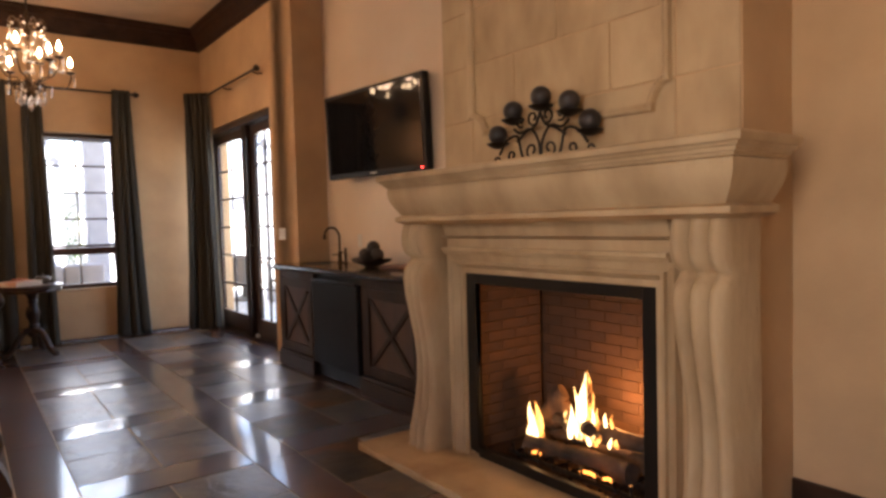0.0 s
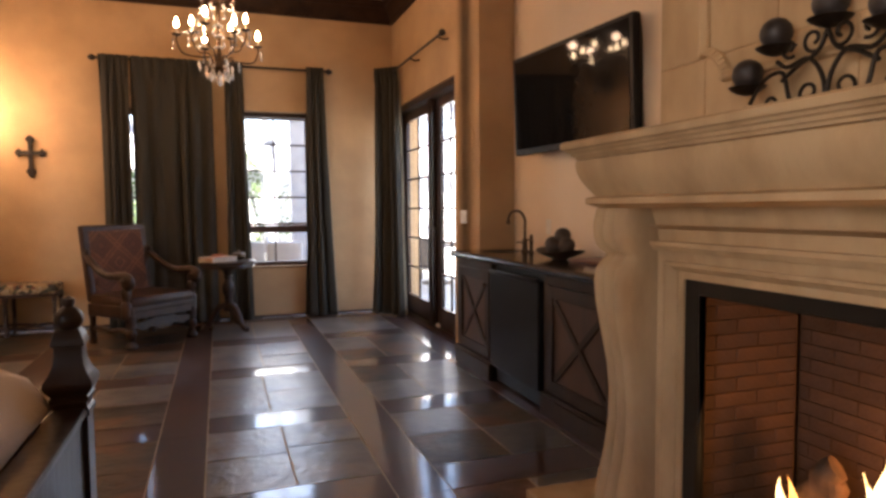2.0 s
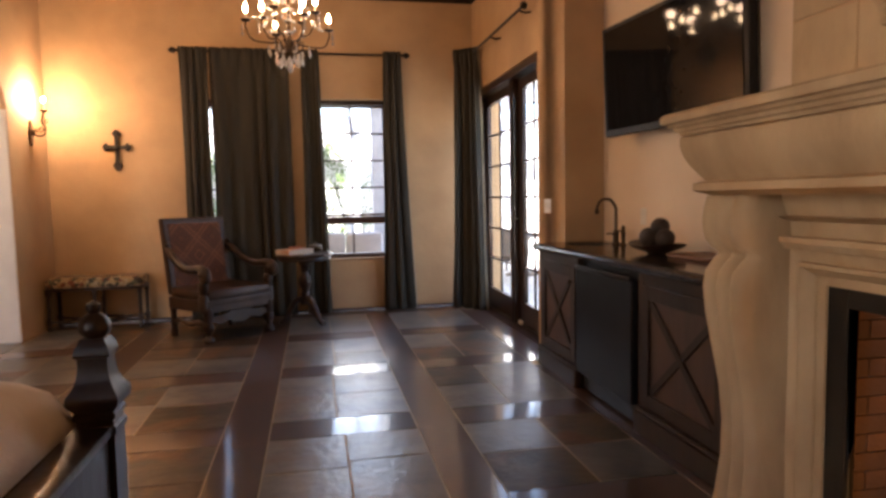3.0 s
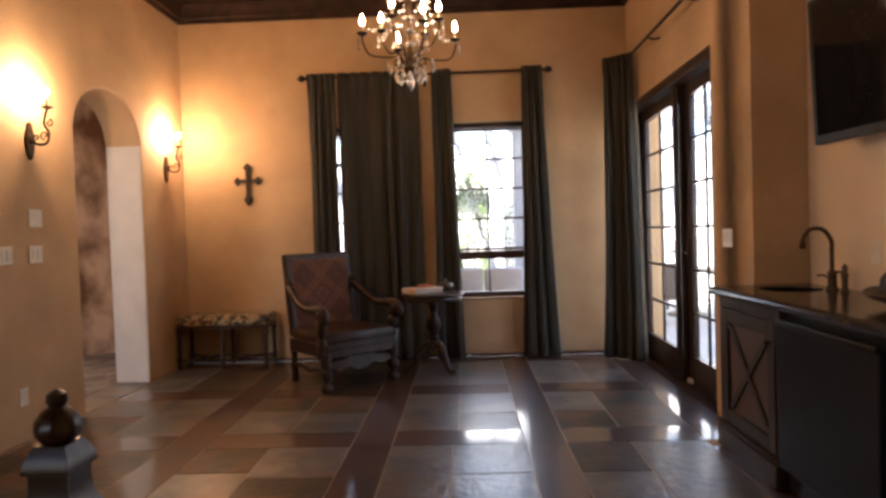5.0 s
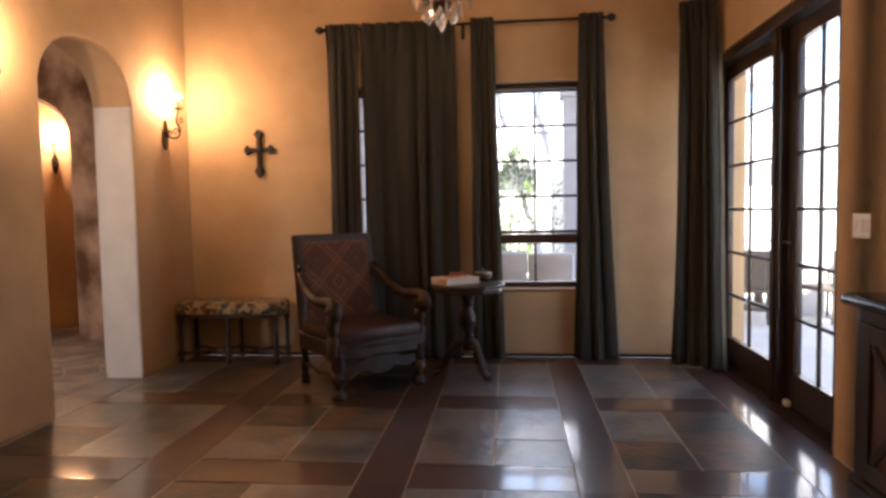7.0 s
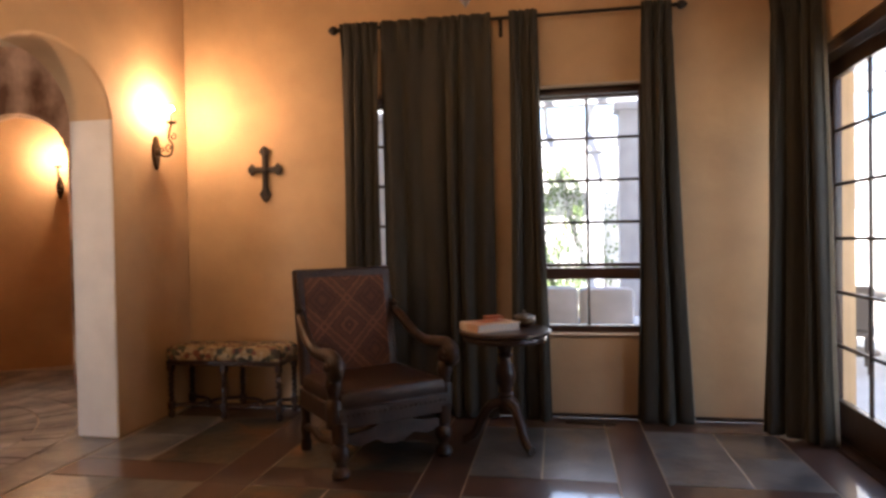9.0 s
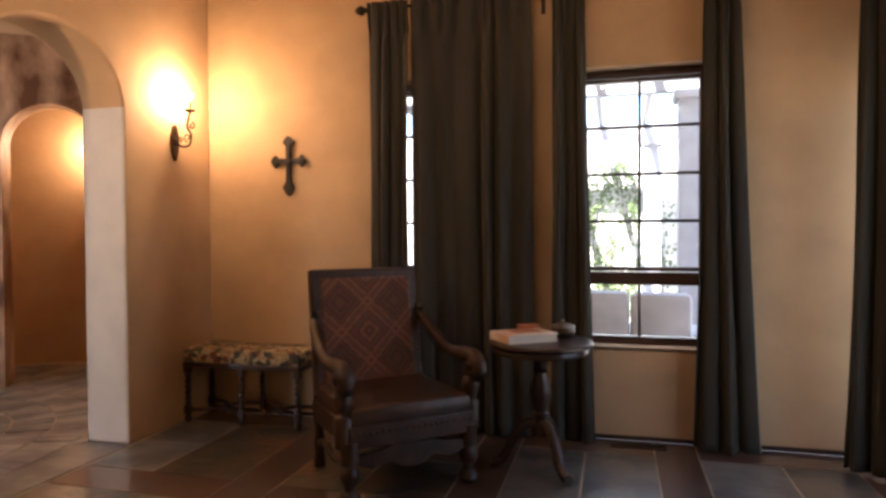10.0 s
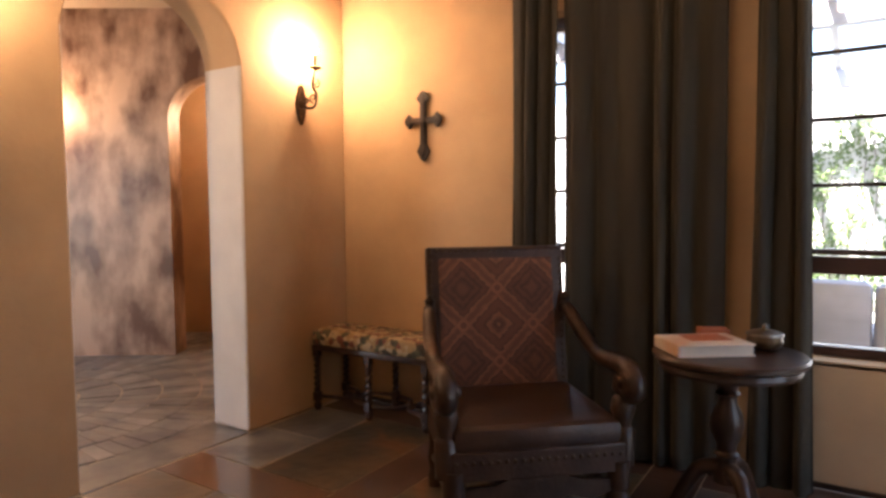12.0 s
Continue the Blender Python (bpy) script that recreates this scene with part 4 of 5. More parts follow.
for s in (1, -1):
    for pts in ([(0, s * 0.0, 0.0), (0, s * 0.012, 0.08), (0, s * 0.06, 0.13), (0, s * 0.13, 0.12), (0, s * 0.17, 0.14)],
                [(0, s * 0.10, 0.0), (0, s * 0.125, 0.05), (0, s * 0.15, 0.11), (0, s * 0.22, 0.10), (0, s * 0.272, 0.05)],
                [(0, s * 0.0, 0.185), (0, s * 0.03, 0.14), (0, s * 0.09, 0.12), (0, s * 0.15, 0.09)]):
        part("scroll", T(smooth_path([(a, b + 0.006, c * 1.22) for a, b, c in pts]), 0.0065, 8), IRON, ch)
    for cy, cz, rr in ((0.055, 0.045, 0.04), (0.045, 0.165, 0.036), (0.125, 0.16, 0.03), (0.285, 0.022, 0.028), (0.185, 0.035, 0.03)):
        pts = [(0.0, s * (cy + x) + 0.006, cz * 1.22 + z + 0.006) for x, _, z in spiral(0, 0, rr, rr * 0.3, -120, 250, 20)]
        part("scroll", T(pts, 0.0055, 7), IRON, ch)
    part("foot", T([(0, s * 0.10, 0.006), (0, s * 0.16, 0.006)], 0.006, 6), IRON, ch)
part("foot", T([(-0.06, 0, 0.006), (0.06, 0, 0.006)], 0.006, 6), IRON, ch)

# ---- television ----
tv = thing("television", "black flat screen television mounted on the wall", "television", 3.375, 4.545, 2.03)
TVM = pose(-0.115, 0.01, 0, 0, 0, 5) @ pose(0, 0, 0, 0, -2.3, 0)
part("casing", B(-0.03, 0.03, -0.682, 0.682, -0.365, 0.365, bevel=0.012, m=TVM), BLACK_PLASTIC, tv)
part("screen", B(-0.034, -0.028, -0.642, 0.642, -0.32, 0.335, m=TVM), SCREEN, tv, smooth=0)
part("mount", B(-0.095, -0.001, -0.2, 0.2, -0.12, 0.12, bevel=0.005), BLACK, tv)
part("logo", B(-0.036, -0.03, -0.04, 0.04, -0.349, -0.337, m=TVM), PLATE, tv)
part("power_light", ball(bmesh.new(), -0.082, -0.61, -0.345, 0.005, 8), glowing("red_light", (1, 0.03, 0.02), 4), tv, "small red standby light")
part("side_strip", B(-0.02, 0.02, 0.680, 0.685, -0.33, -0.15, m=TVM), PLATE, tv, "narrow pale strip on the casing side")


# ---- wet bar ----
def cabinet(y0, y1, label):
    c = thing("cabinet", label, "cabinet", 2.86, (y0 + y1) / 2, 0, group="wet bar cabinets")
    h = (y1 - y0) / 2
    part("body", B(0.022, 0.50, -h + 0.001, h - 0.001, 0.0, 0.868), CAB_WOOD, c)
    part("plinth", B(-0.03, 0.02, -h, h, 0.0, 0.12, bevel=0.006), CAB_WOOD, c)
    part("plinth_moulding", B(-0.022, 0.02, -h, h, 0.12, 0.145, bevel=0.008), CAB_WOOD, c)
    d = part("door", B(0.006, 0.022, -h + 0.05, h - 0.05, 0.165, 0.79), PANEL_WOOD, c, "lighter brown door panel")
    for a in ((-0.01, 0.0, -h + 0.04, -h + 0.115, 0.155, 0.80), (-0.01, 0.0, h - 0.115, h - 0.04, 0.155, 0.80), (-0.01, 0.0, -h + 0.115, h - 0.115, 0.155, 0.23), (-0.01, 0.0, -h + 0.115, h - 0.115, 0.725, 0.80)):
        part("door_rail", B(a[0], 0.006, a[2], a[3], a[4], a[5], bevel=0.004), CAB_WOOD, d)
    w, t = 2 * h - 0.23, 0.495
    ang = math.degrees(math.atan2(t, w))
    n = math.hypot(w, t) / 2 - 0.012
    for s in (1, -1):
        part("cross_brace", B(-0.006 if s > 0 else -0.004, 0.006, -n, n, -0.02, 0.02, bevel=0.003, m=pose(0, 0, 0.4775, s * ang, 0, 0)), CAB_WOOD, d)
    part("knob", L([(0.006, 0), (0.006, 0.012), (0.014, 0.018), (0.015, 0.026), (0.008, 0.032)], 14, pose(-0.01, -h + 0.08, 0.70, 0, -90, 0)), BRONZE, d, "round bronze knob")
    for s in (1, -1):
        part("corner_stile", B(-0.004, 0.022, s * h - (0.04 if s > 0 else 0), s * h + (0 if s > 0 else 0.04), 0.145, 0.868, bevel=0.004), CAB_WOOD, c)
    part("top_rail", B(-0.004, 0.022, -h + 0.04, h - 0.04, 0.805, 0.868, bevel=0.004), CAB_WOOD, c)
    return c


cabinet(4.945, 5.655, "espresso wooden cabinet with a crossed door, under the sink")
cabinet(3.36, 4.15, "espresso wooden cabinet with a crossed door, beside the fireplace")
fr = thing("bar_fridge", "black under-counter bar fridge between the cabinets", "fridge", 2.86, 4.548, 0)
part("body", B(0.03, 0.50, -0.385, 0.385, 0.01, 0.868), BLACK, fr)
part("door", B(-0.03, 0.028, -0.375, 0.375, 0.13, 0.815, bevel=0.01), BLACK_PLASTIC, fr)
part("handle", B(-0.04, -0.02, -0.37, 0.37, 0.80, 0.83, bevel=0.006), BLACK_PLASTIC, fr)
part("kick_grille", B(0.02, 0.03, -0.37, 0.37, 0.02, 0.12, bevel=0.003), BLACK, fr)
filler = thing("end_cabinet", "narrow dark end panel beside the fireplace leg", "cabinet", 2.92, 3.11, 0)
part("body", B(0, 0.44, -0.24, 0.245, 0, 0.868, bevel=0.004), CAB_WOOD, filler)

# worktop with a hole for the basin
SX, SY, SR = 3.12, 5.36, 0.15
bm = bmesh.new()
outline = [(2.815, 5.658), (3.376, 5.658), (3.376, 2.87), (2.815, 2.87)]
n = 32
hole = [(SX + SR * math.cos(2 * math.pi * i / n), SY + SR * 1.05 * math.sin(2 * math.pi * i / n)) for i in range(n)]
def edge_pt(x, y):
    dx, dy = x - SX, y - SY
    k = min(((3.376 - SX) / dx) if dx > 1e-6 else 1e9, ((2.815 - SX) / dx) if dx < -1e-6 else 1e9, ((5.658 - SY) / dy) if dy > 1e-6 else 1e9, ((4.9 - SY) / dy) if dy < -1e-6 else 1e9)
    return (SX + dx * k, SY + dy * k)
rim = [edge_pt(*p) for p in hole]
for z, flip in ((0.92, False), (0.87, True)):
    hv, rv = [bm.verts.new((*p, z)) for p in hole], [bm.verts.new((*p, z)) for p in rim]
    for i in range(n):
        f = (hv[i], rv[i], rv[(i + 1) % n], hv[(i + 1) % n])
        bm.faces.new(f if not flip else f[::-1])
box(bm, 2.815, 2.816, 4.9, 5.658, 0.87, 0.92)
box(bm, 2.815, 3.376, 5.657, 5.658, 0.87, 0.92)
for i in range(n):
    a, b = hole[i], hole[(i + 1) % n]
    bm.faces.new([bm.verts.new(p) for p in ((*a, 0.87), (*b, 0.87), (*b, 0.92), (*a, 0.92))])
box(bm, 2.815, 3.376, 2.885, 4.9, 0.87, 0.92)
wt = tagged(part("worktop", bm, GRANITE), "dark polished granite worktop over the bar cabinets", "worktop")
part("edge_moulding", T([(2.812, 5.655, 0.895), (2.812, 2.89, 0.895)], 0.022, 10), GRANITE, wt)
bs = thing("basin", "round hammered bronze basin set in the worktop", "basin", SX, SY, 0.87)
part("bowl", L([(0.149, 0.046), (0.148, 0.0), (0.13, -0.07), (0.08, -0.12), (0.02, -0.13), (0.02, -0.125), (0.078, -0.115), (0.126, -0.066), (0.144, 0.002), (0.145, 0.046)], 28), BRONZE, bs)
fa = thing("faucet", "bronze gooseneck bar faucet behind the basin", "faucet", 3.27, 5.24, 0.92)
part("base", L([(0.03, 0), (0.03, 0.012), (0.022, 0.02), (0.02, 0.08), (0.024, 0.085), (0.016, 0.1)], 18), BRONZE, fa)
part("spout", T(smooth_path([(0, 0, 0.09), (0, 0, 0.20), (0, 0.005, 0.26), (-0.03, 0.03, 0.315), (-0.08, 0.06, 0.315), (-0.105, 0.075, 0.27), (-0.108, 0.077, 0.24)]), 0.011, 10), BRONZE, fa)
part("nozzle", L([(0.011, 0), (0.016, 0.006), (0.016, 0.03), (0.011, 0.036)], 14, pose(-0.108, 0.077, 0.215)), BRONZE, fa)
part("lever", T([(0, 0.02, 0.06), (-0.01, 0.06, 0.075), (-0.02, 0.10, 0.07)], 0.006, 8), BRONZE, fa)
sd = thing("soap_dispenser", "bronze soap dispenser beside the faucet", "soap dispenser", 3.27, 5.13, 0.92)
part("body", L([(0.022, 0), (0.022, 0.01), (0.015, 0.02), (0.015, 0.075), (0.02, 0.08), (0.012, 0.1), (0.014, 0.125), (0.006, 0.14)], 14), BRONZE, sd)
part("pump", T([(0, 0, 0.10), (-0.06, 0.03, 0.105)], 0.006, 8), BRONZE, sd)
bw = thing("bowl", "carved dark wooden bowl holding four decorative balls", "bowl", 3.14, 4.46, 0.922)
bm = L([(0.06, 0.0), (0.07, 0.006), (0.10, 0.02), (0.17, 0.05), (0.20, 0.075), (0.19, 0.078), (0.16, 0.058), (0.09, 0.03), (0.03, 0.018)], 28)
for v in bm.verts:
    v.co.x *= 0.75
    v.co.z = 0.72 * v.co.z + 0.25 * max(0, abs(v.co.y) - 0.12)
part("body", bm, WOOD, bw)
BALLM = material("dark_moss_ball", (0.045, 0.030, 0.022), 0.6, scale=25, bump=0.6, bump_scale=50)
for x, y, z in ((0, 0.095, 0.095), (0.0, -0.09, 0.095), (0.02, 0.0, 0.155), (-0.04, 0.01, 0.085)):
    db = tagged(part("decorative_ball", ball(bmesh.new(), 0, 0, 0, 0.055, 16), BALLM), "dark textured ball resting in the wooden bowl", "decorative ball", "balls in the bowl")
    db.location = (3.14 + x, 4.46 + y, 0.922 + z)
tr = tagged(part("wooden_board", B(3.10, 3.34, 3.9, 4.28, 0.9225, 0.942, bevel=0.005), material("reddish_wood", (0.16, 0.06, 0.03), 0.4, bump=0.1)), "small reddish wooden board lying on the worktop", "board")


def plate(name, label, x, y, z, rz, w, h, toggles, mat=None):
    p = thing(name, label, "switch" if toggles else "wall plate", x, y, z, rz, group="wall plates")
    part("plate", B(-w / 2, w / 2, -0.006, 0, -h / 2, h / 2, bevel=0.002), mat or PLATE, p)
    for i in range(toggles):
        u = (i - (toggles - 1) / 2) * 0.045
        part("rocker", B(u - 0.015, u + 0.015, -0.010, -0.004, -0.032, 0.032, bevel=0.003), mat or PLATE, p)


plate("light_switch", "ivory triple light switch on the door wall", EAST, 6.02, 1.19, -90, 0.155, 0.115, 3)
plate("thermostat", "ivory thermostat on the wall by the arch", WEST, 6.10, 1.46, 90, 0.13, 0.12, 0)
plate("light_switch", "ivory double light switch by the arch", WEST, 6.09, 1.22, 90, 0.13, 0.115, 2)
plate("light_switch", "ivory double light switch by the arch", WEST, 5.80, 1.22, 90, 0.13, 0.115, 2)
plate("wall_outlet", "ivory wall outlet near the floor", WEST, 5.91, 0.30, 90, 0.075, 0.115, 0)
plate("wall_outlet", "ivory wall outlet above the worktop", NOOK, 5.05, 1.12, -90, 0.075, 0.115, 0)


# ---- sconces ----
def sconce(x, y, z, rz):
    s = thing("wall_sconce", "scrolled iron candle sconce with a glowing bulb", "sconce", x, y, z, rz, group="iron wall sconces")
    leaf = [(0, -0.13), (0.018, -0.10), (0.032, -0.05), (0.04, 0.0), (0.035, 0.045), (0.022, 0.07), (0.02, 0.095), (0.008, 0.115), (0, 0.12)]
    leaf = leaf + [(-a, b) for a, b in leaf[-2:0:-1]]
    part("backplate", prism(bmesh.new(), leaf, 0.022, pose(0, -0.022, 0)), BRONZE, s)
    part("boss", L([(0.03, 0), (0.028, 0.012), (0.015, 0.022), (0.006, 0.026)], 14, pose(0, -0.02, 0.0, 90, 0, 0)), BRONZE, s)
    part("arm", T(smooth_path([(0, -0.02, 0.0), (0, -0.07, -0.03), (0, -0.13, -0.02), (0, -0.145, 0.05), (0, -0.115, 0.10), (0, -0.125, 0.16), (0, -0.140, 0.205)]), 0.008, 8), BRONZE, s)
    for cy, cz, r, a0 in ((-0.115, 0.03, 0.03, -90), (-0.150, 0.11, 0.026, 90), (-0.06, 0.015, 0.022, -60)):
        part("scroll", T([(0, cy + u, cz + w) for u, _, w in spiral(0, 0, r, r * 0.3, a0, a0 + 380, 20)], 0.0055, 7), BRONZE, s)
    part("drip_pan", L([(0.01, 0.20), (0.022, 0.204), (0.038, 0.214), (0.037, 0.218), (0.0105, 0.212)], 20, pose(0, -0.140, 0)), BRONZE, s)
    part("candle_sleeve", L([(0.011, 0.210), (0.011, 0.285), (0.005, 0.290), (0.005, 0.304)], 12, pose(0, -0.140, 0)), CANDLE, s)
    part("bulb", L([(0.005, 0.303), (0.009, 0.307), (0.012, 0.314), (0.0115, 0.320), (0.008, 0.327), (0.002, 0.331)], 14, pose(0, -0.140, 0)), SCONCE_BULB, s)


sconce(WEST, 8.03, 1.98, 90)
sconce(WEST, 6.07, 1.98, 90)
sconce(-3.85 + 0.035, 9.82 - 0.03, 1.92, 33.5)
sconce(-4.62, 7.97, 1.92, 33.5)

# ---- cross ----
cr = thing("wall_cross", "dark cast iron cross with flared ends on the wall", "cross", -0.83, NORTH, 1.87)
def arm_outline(n, w):
    return [(-w, 0), (-w, n * 0.58), (-w * 1.5, n * 0.64), (-w * 2.3, n * 0.76), (-w * 1.5, n * 0.86), (-w * 1.1, n * 0.93), (0, n), (w * 1.1, n * 0.93), (w * 1.5, n * 0.86), (w * 2.3, n * 0.76), (w * 1.5, n * 0.64), (w, n * 0.58), (w, 0)]
for n, a in ((0.185, 0), (0.255, 180), (0.14, 90), (0.14, -90)):
    part("cross_arm", prism(bmesh.new(), arm_outline(n, 0.020), 0.02, pose(0, -0.024 - 0.001 * (a % 180 > 0), 0, 0, a, 0)), IRON, cr)
    part("rib", prism(bmesh.new(), arm_outline(n * 0.9, 0.008), 0.008, pose(0, -0.031, 0, 0, a, 0)), IRON, cr)
part("boss", L([(0.03, 0), (0.026, 0.01), (0.01, 0.016)], 14, pose(0, -0.024, 0, 90, 0, 0)), IRON, cr)

# ---- chandelier ----
cl = thing("chandelier", "dark iron candle chandelier with crystal drops, lit", "chandelier", 1.04, 6.45, 2.40)
part("stem", L([(0.004, -0.02), (0.02, 0.0), (0.05, 0.02), (0.06, 0.05), (0.035, 0.08), (0.018, 0.10), (0.022, 0.16), (0.014, 0.20), (0.02, 0.30), (0.012, 0.36), (0.018, 0.52), (0.03, 0.56), (0.012, 0.62), (0.012, 0.72), (0.006, 0.76)], 16), BRONZE, cl)
part("chain", T([(0, 0, 0.75), (0, 0, 1.34)], 0.008, 8), IRON, cl)
part("canopy", L([(0.012, 1.28), (0.06, 1.32), (0.07, 1.348)], 18), IRON, cl)
prism_drop = mesh_of("crystal_drop", L([(0.001, -0.075), (0.011, -0.045), (0.006, -0.01), (0.001, 0.0)], 6), CRYSTAL, 0)
big_drop = mesh_of("crystal_drop", L([(0.001, -0.09), (0.024, -0.055), (0.018, -0.025), (0.001, 0.0)], 6), CRYSTAL, 0)
bead = mesh_of("crystal_bead", ball(bmesh.new(), 0, 0, 0, 0.013, 8), CRYSTAL, 0)


def hang(mesh, x, y, z):
    ob = new(mesh.name, mesh)
    ob.parent = cl
    ob.location = (x, y, z)


for n in range(8):
    a = radians(45 * n + 20)
    up = n % 2 == 1
    R, zc = (0.34, 0.265) if not up else (0.235, 0.345)
    c, s = math.cos(a), math.sin(a)
    pts = [(0.03, 0.06), (0.09, 0.17 if up else 0.13), (0.15, 0.12 if not up else 0.18), (R - 0.05, 0.13 if not up else 0.20), (R, zc - 0.05), (R, zc)]
    part("arm", T([(c * p[0], s * p[0], p[2]) for p in smooth_path([(u, 0, w) for u, w in pts])], 0.007, 7), BRONZE, cl)
    part("curl", T([(c * (0.10 + x), s * (0.10 + x), 0.09 + z) for x, _, z in spiral(0, 0, 0.045, 0.012, 60, 420, 18)], 0.005, 6), BRONZE, cl)
    m = pose(R * c, R * s, 0)
    part("drip_pan", L([(0.006, zc - 0.006), (0.03, zc), (0.04, zc + 0.012), (0.036, zc + 0.015), (0.012, zc + 0.004)], 14, m), BRONZE, cl)
    part("candle_sleeve", L([(0.010, zc), (0.010, zc + 0.065), (0.007, zc + 0.068)], 10, m), CANDLE, cl)
    part("bulb", L([(0.008, zc + 0.062), (0.016, zc + 0.080), (0.018, zc + 0.095), (0.010, zc + 0.122), (0.002, zc + 0.145)], 10, m), BULB, cl)
    hang(prism_drop, (R + 0.03) * c, (R + 0.03) * s, zc - 0.015)
    hang(bead, (R + 0.03) * c, (R + 0.03) * s, zc - 0.10)
    hang(prism_drop, 0.11 * c, 0.11 * s, 0.03)
    hang(prism_drop, 0.17 * c, 0.17 * s, 0.10)
    hang(bead, 0.11 * c, 0.11 * s, 0.045)
    part("top_curl", T([(c * p[0], s * p[0], p[2]) for p in smooth_path([(0.015, 0, 0.56), (0.06, 0, 0.64), (0.12, 0, 0.66), (0.145, 0, 0.60), (0.12, 0, 0.56)])], 0.005, 6), BRONZE, cl)
    hang(prism_drop, 0.13 * c, 0.13 * s, 0.55)
    for k in range(7):
        f = k / 6
        rr = 0.13 + (R - 0.16) * f
        hang(bead, rr * math.cos(a + 0.2), rr * math.sin(a + 0.2), 0.60 - 0.32 * f - 0.10 * math.sin(math.pi * f))
    for k in range(3):
        hang(bead, 0.03 * math.cos(a), 0.03 * math.sin(a), 0.22 + 0.09 * k)
hang(big_drop, 0, 0, -0.02)
for k in range(4):
    hang(big_drop, 0.07 * math.cos(k * 1.57), 0.07 * math.sin(k * 1.57), 0.02)

# ---- armchair ----
KILIM = bpy.data.materials.new("diamond_tapestry")
KILIM.use_nodes = True
t = KILIM.node_tree
pb = t.nodes["Principled BSDF"]
pb.inputs["Roughness"].default_value = 0.9
tc, sep = t.nodes.new("ShaderNodeTexCoord"), t.nodes.new("ShaderNodeSeparateXYZ")
t.links.new(tc.outputs["Object"], sep.inputs["Vector"])


def mnode(op, a, b=None):
    n = t.nodes.new("ShaderNodeMath")
    n.operation = op
    for i, v in enumerate((a, b)):
        if v is None:
            continue
        if isinstance(v, (int, float)):
            n.inputs[i].default_value = v
        else:
            t.links.new(v, n.inputs[i])
    return n.outputs[0]


# a lattice of broad bands round stepped diamonds, small medallions at the crossings
CW, CH = 0.172, 0.176
px = mnode("PINGPONG", sep.outputs["X"], CW)
pz = mnode("PINGPONG", mnode("SUBTRACT", sep.outputs["Z"], 0.355), CH)
nz = t.nodes.new("ShaderNodeTexNoise")
nz.inputs["Scale"].default_value = 46
t.links.new(tc.outputs["Object"], nz.inputs["Vector"])
wobble = mnode("MULTIPLY", mnode("SUBTRACT", nz.outputs["Fac"], 0.5), 0.13)
across = mnode("ADD", mnode("ADD", mnode("DIVIDE", px, CW * 2), mnode("DIVIDE", pz, CH * 2)), wobble)
near1 = mnode("SQRT", mnode("ADD", mnode("POWER", mnode("SUBTRACT", px, CW), 2), mnode("POWER", pz, 2)))
near2 = mnode("SQRT", mnode("ADD", mnode("POWER", px, 2), mnode("POWER", mnode("SUBTRACT", pz, CH), 2)))
spot = mnode("LESS_THAN", mnode("ABSOLUTE", mnode("SUBTRACT", mnode("MINIMUM", near1, near2), 0.022)), 0.006)
cr2 = t.nodes.new("ShaderNodeValToRGB")
LIGHT, MID, DIM = (0.30, 0.125, 0.065, 1), (0.14, 0.054, 0.031, 1), (0.048, 0.023, 0.015, 1)
steps = ((0.0, LIGHT), (0.05, DIM), (0.11, MID), (0.17, LIGHT), (0.21, DIM), (0.24, MID), (0.34, MID), (0.37, DIM), (0.40, LIGHT), (0.47, MID), (0.53, MID), (0.59, LIGHT), (0.62, DIM), (0.67, MID), (0.73, DIM), (0.79, MID), (0.85, DIM), (0.93, MID))
cr2.color_ramp.elements[0].color = LIGHT
cr2.color_ramp.elements[1].position, cr2.color_ramp.elements[1].color = steps[1]
for at, tone in steps[2:]:
    cr2.color_ramp.elements.new(at).color = tone
t.links.new(across, cr2.inputs["Fac"])
spots, worn = t.nodes.new("ShaderNodeMix"), t.nodes.new("ShaderNodeMix")
spots.data_type = worn.data_type = "RGBA"
spots.inputs[7].default_value = LIGHT
t.links.new(spot, spots.inputs[0])
t.links.new(cr2.outputs["Color"], spots.inputs[6])
fade = t.nodes.new("ShaderNodeTexNoise")
fade.inputs["Scale"].default_value, fade.inputs["Detail"].default_value = 6, 6
t.links.new(tc.outputs["Object"], fade.inputs["Vector"])
t.links.new(mnode("MULTIPLY", fade.outputs["Fac"], 0.8), worn.inputs[0])
t.links.new(spots.outputs[2], worn.inputs[6])
worn.inputs[7].default_value = (0.085, 0.038, 0.023, 1)
t.links.new(worn.outputs[2], pb.inputs["Base Color"])
LEATHER = material("brown_leather", (0.064, 0.034, 0.022), 0.36, dark=(0.024, 0.013, 0.009), scale=8, bump=0.25, bump_scale=70)
CARVED = material("carved_walnut", (0.058, 0.030, 0.018), 0.36, dark=(0.013, 0.008, 0.005), scale=12, bump=0.35, bump_scale=45, coat=0.08)
for dark in (LEATHER, CARVED):
    dark.node_tree.nodes["Principled BSDF"].inputs["Specular IOR Level"].default_value = 0.32

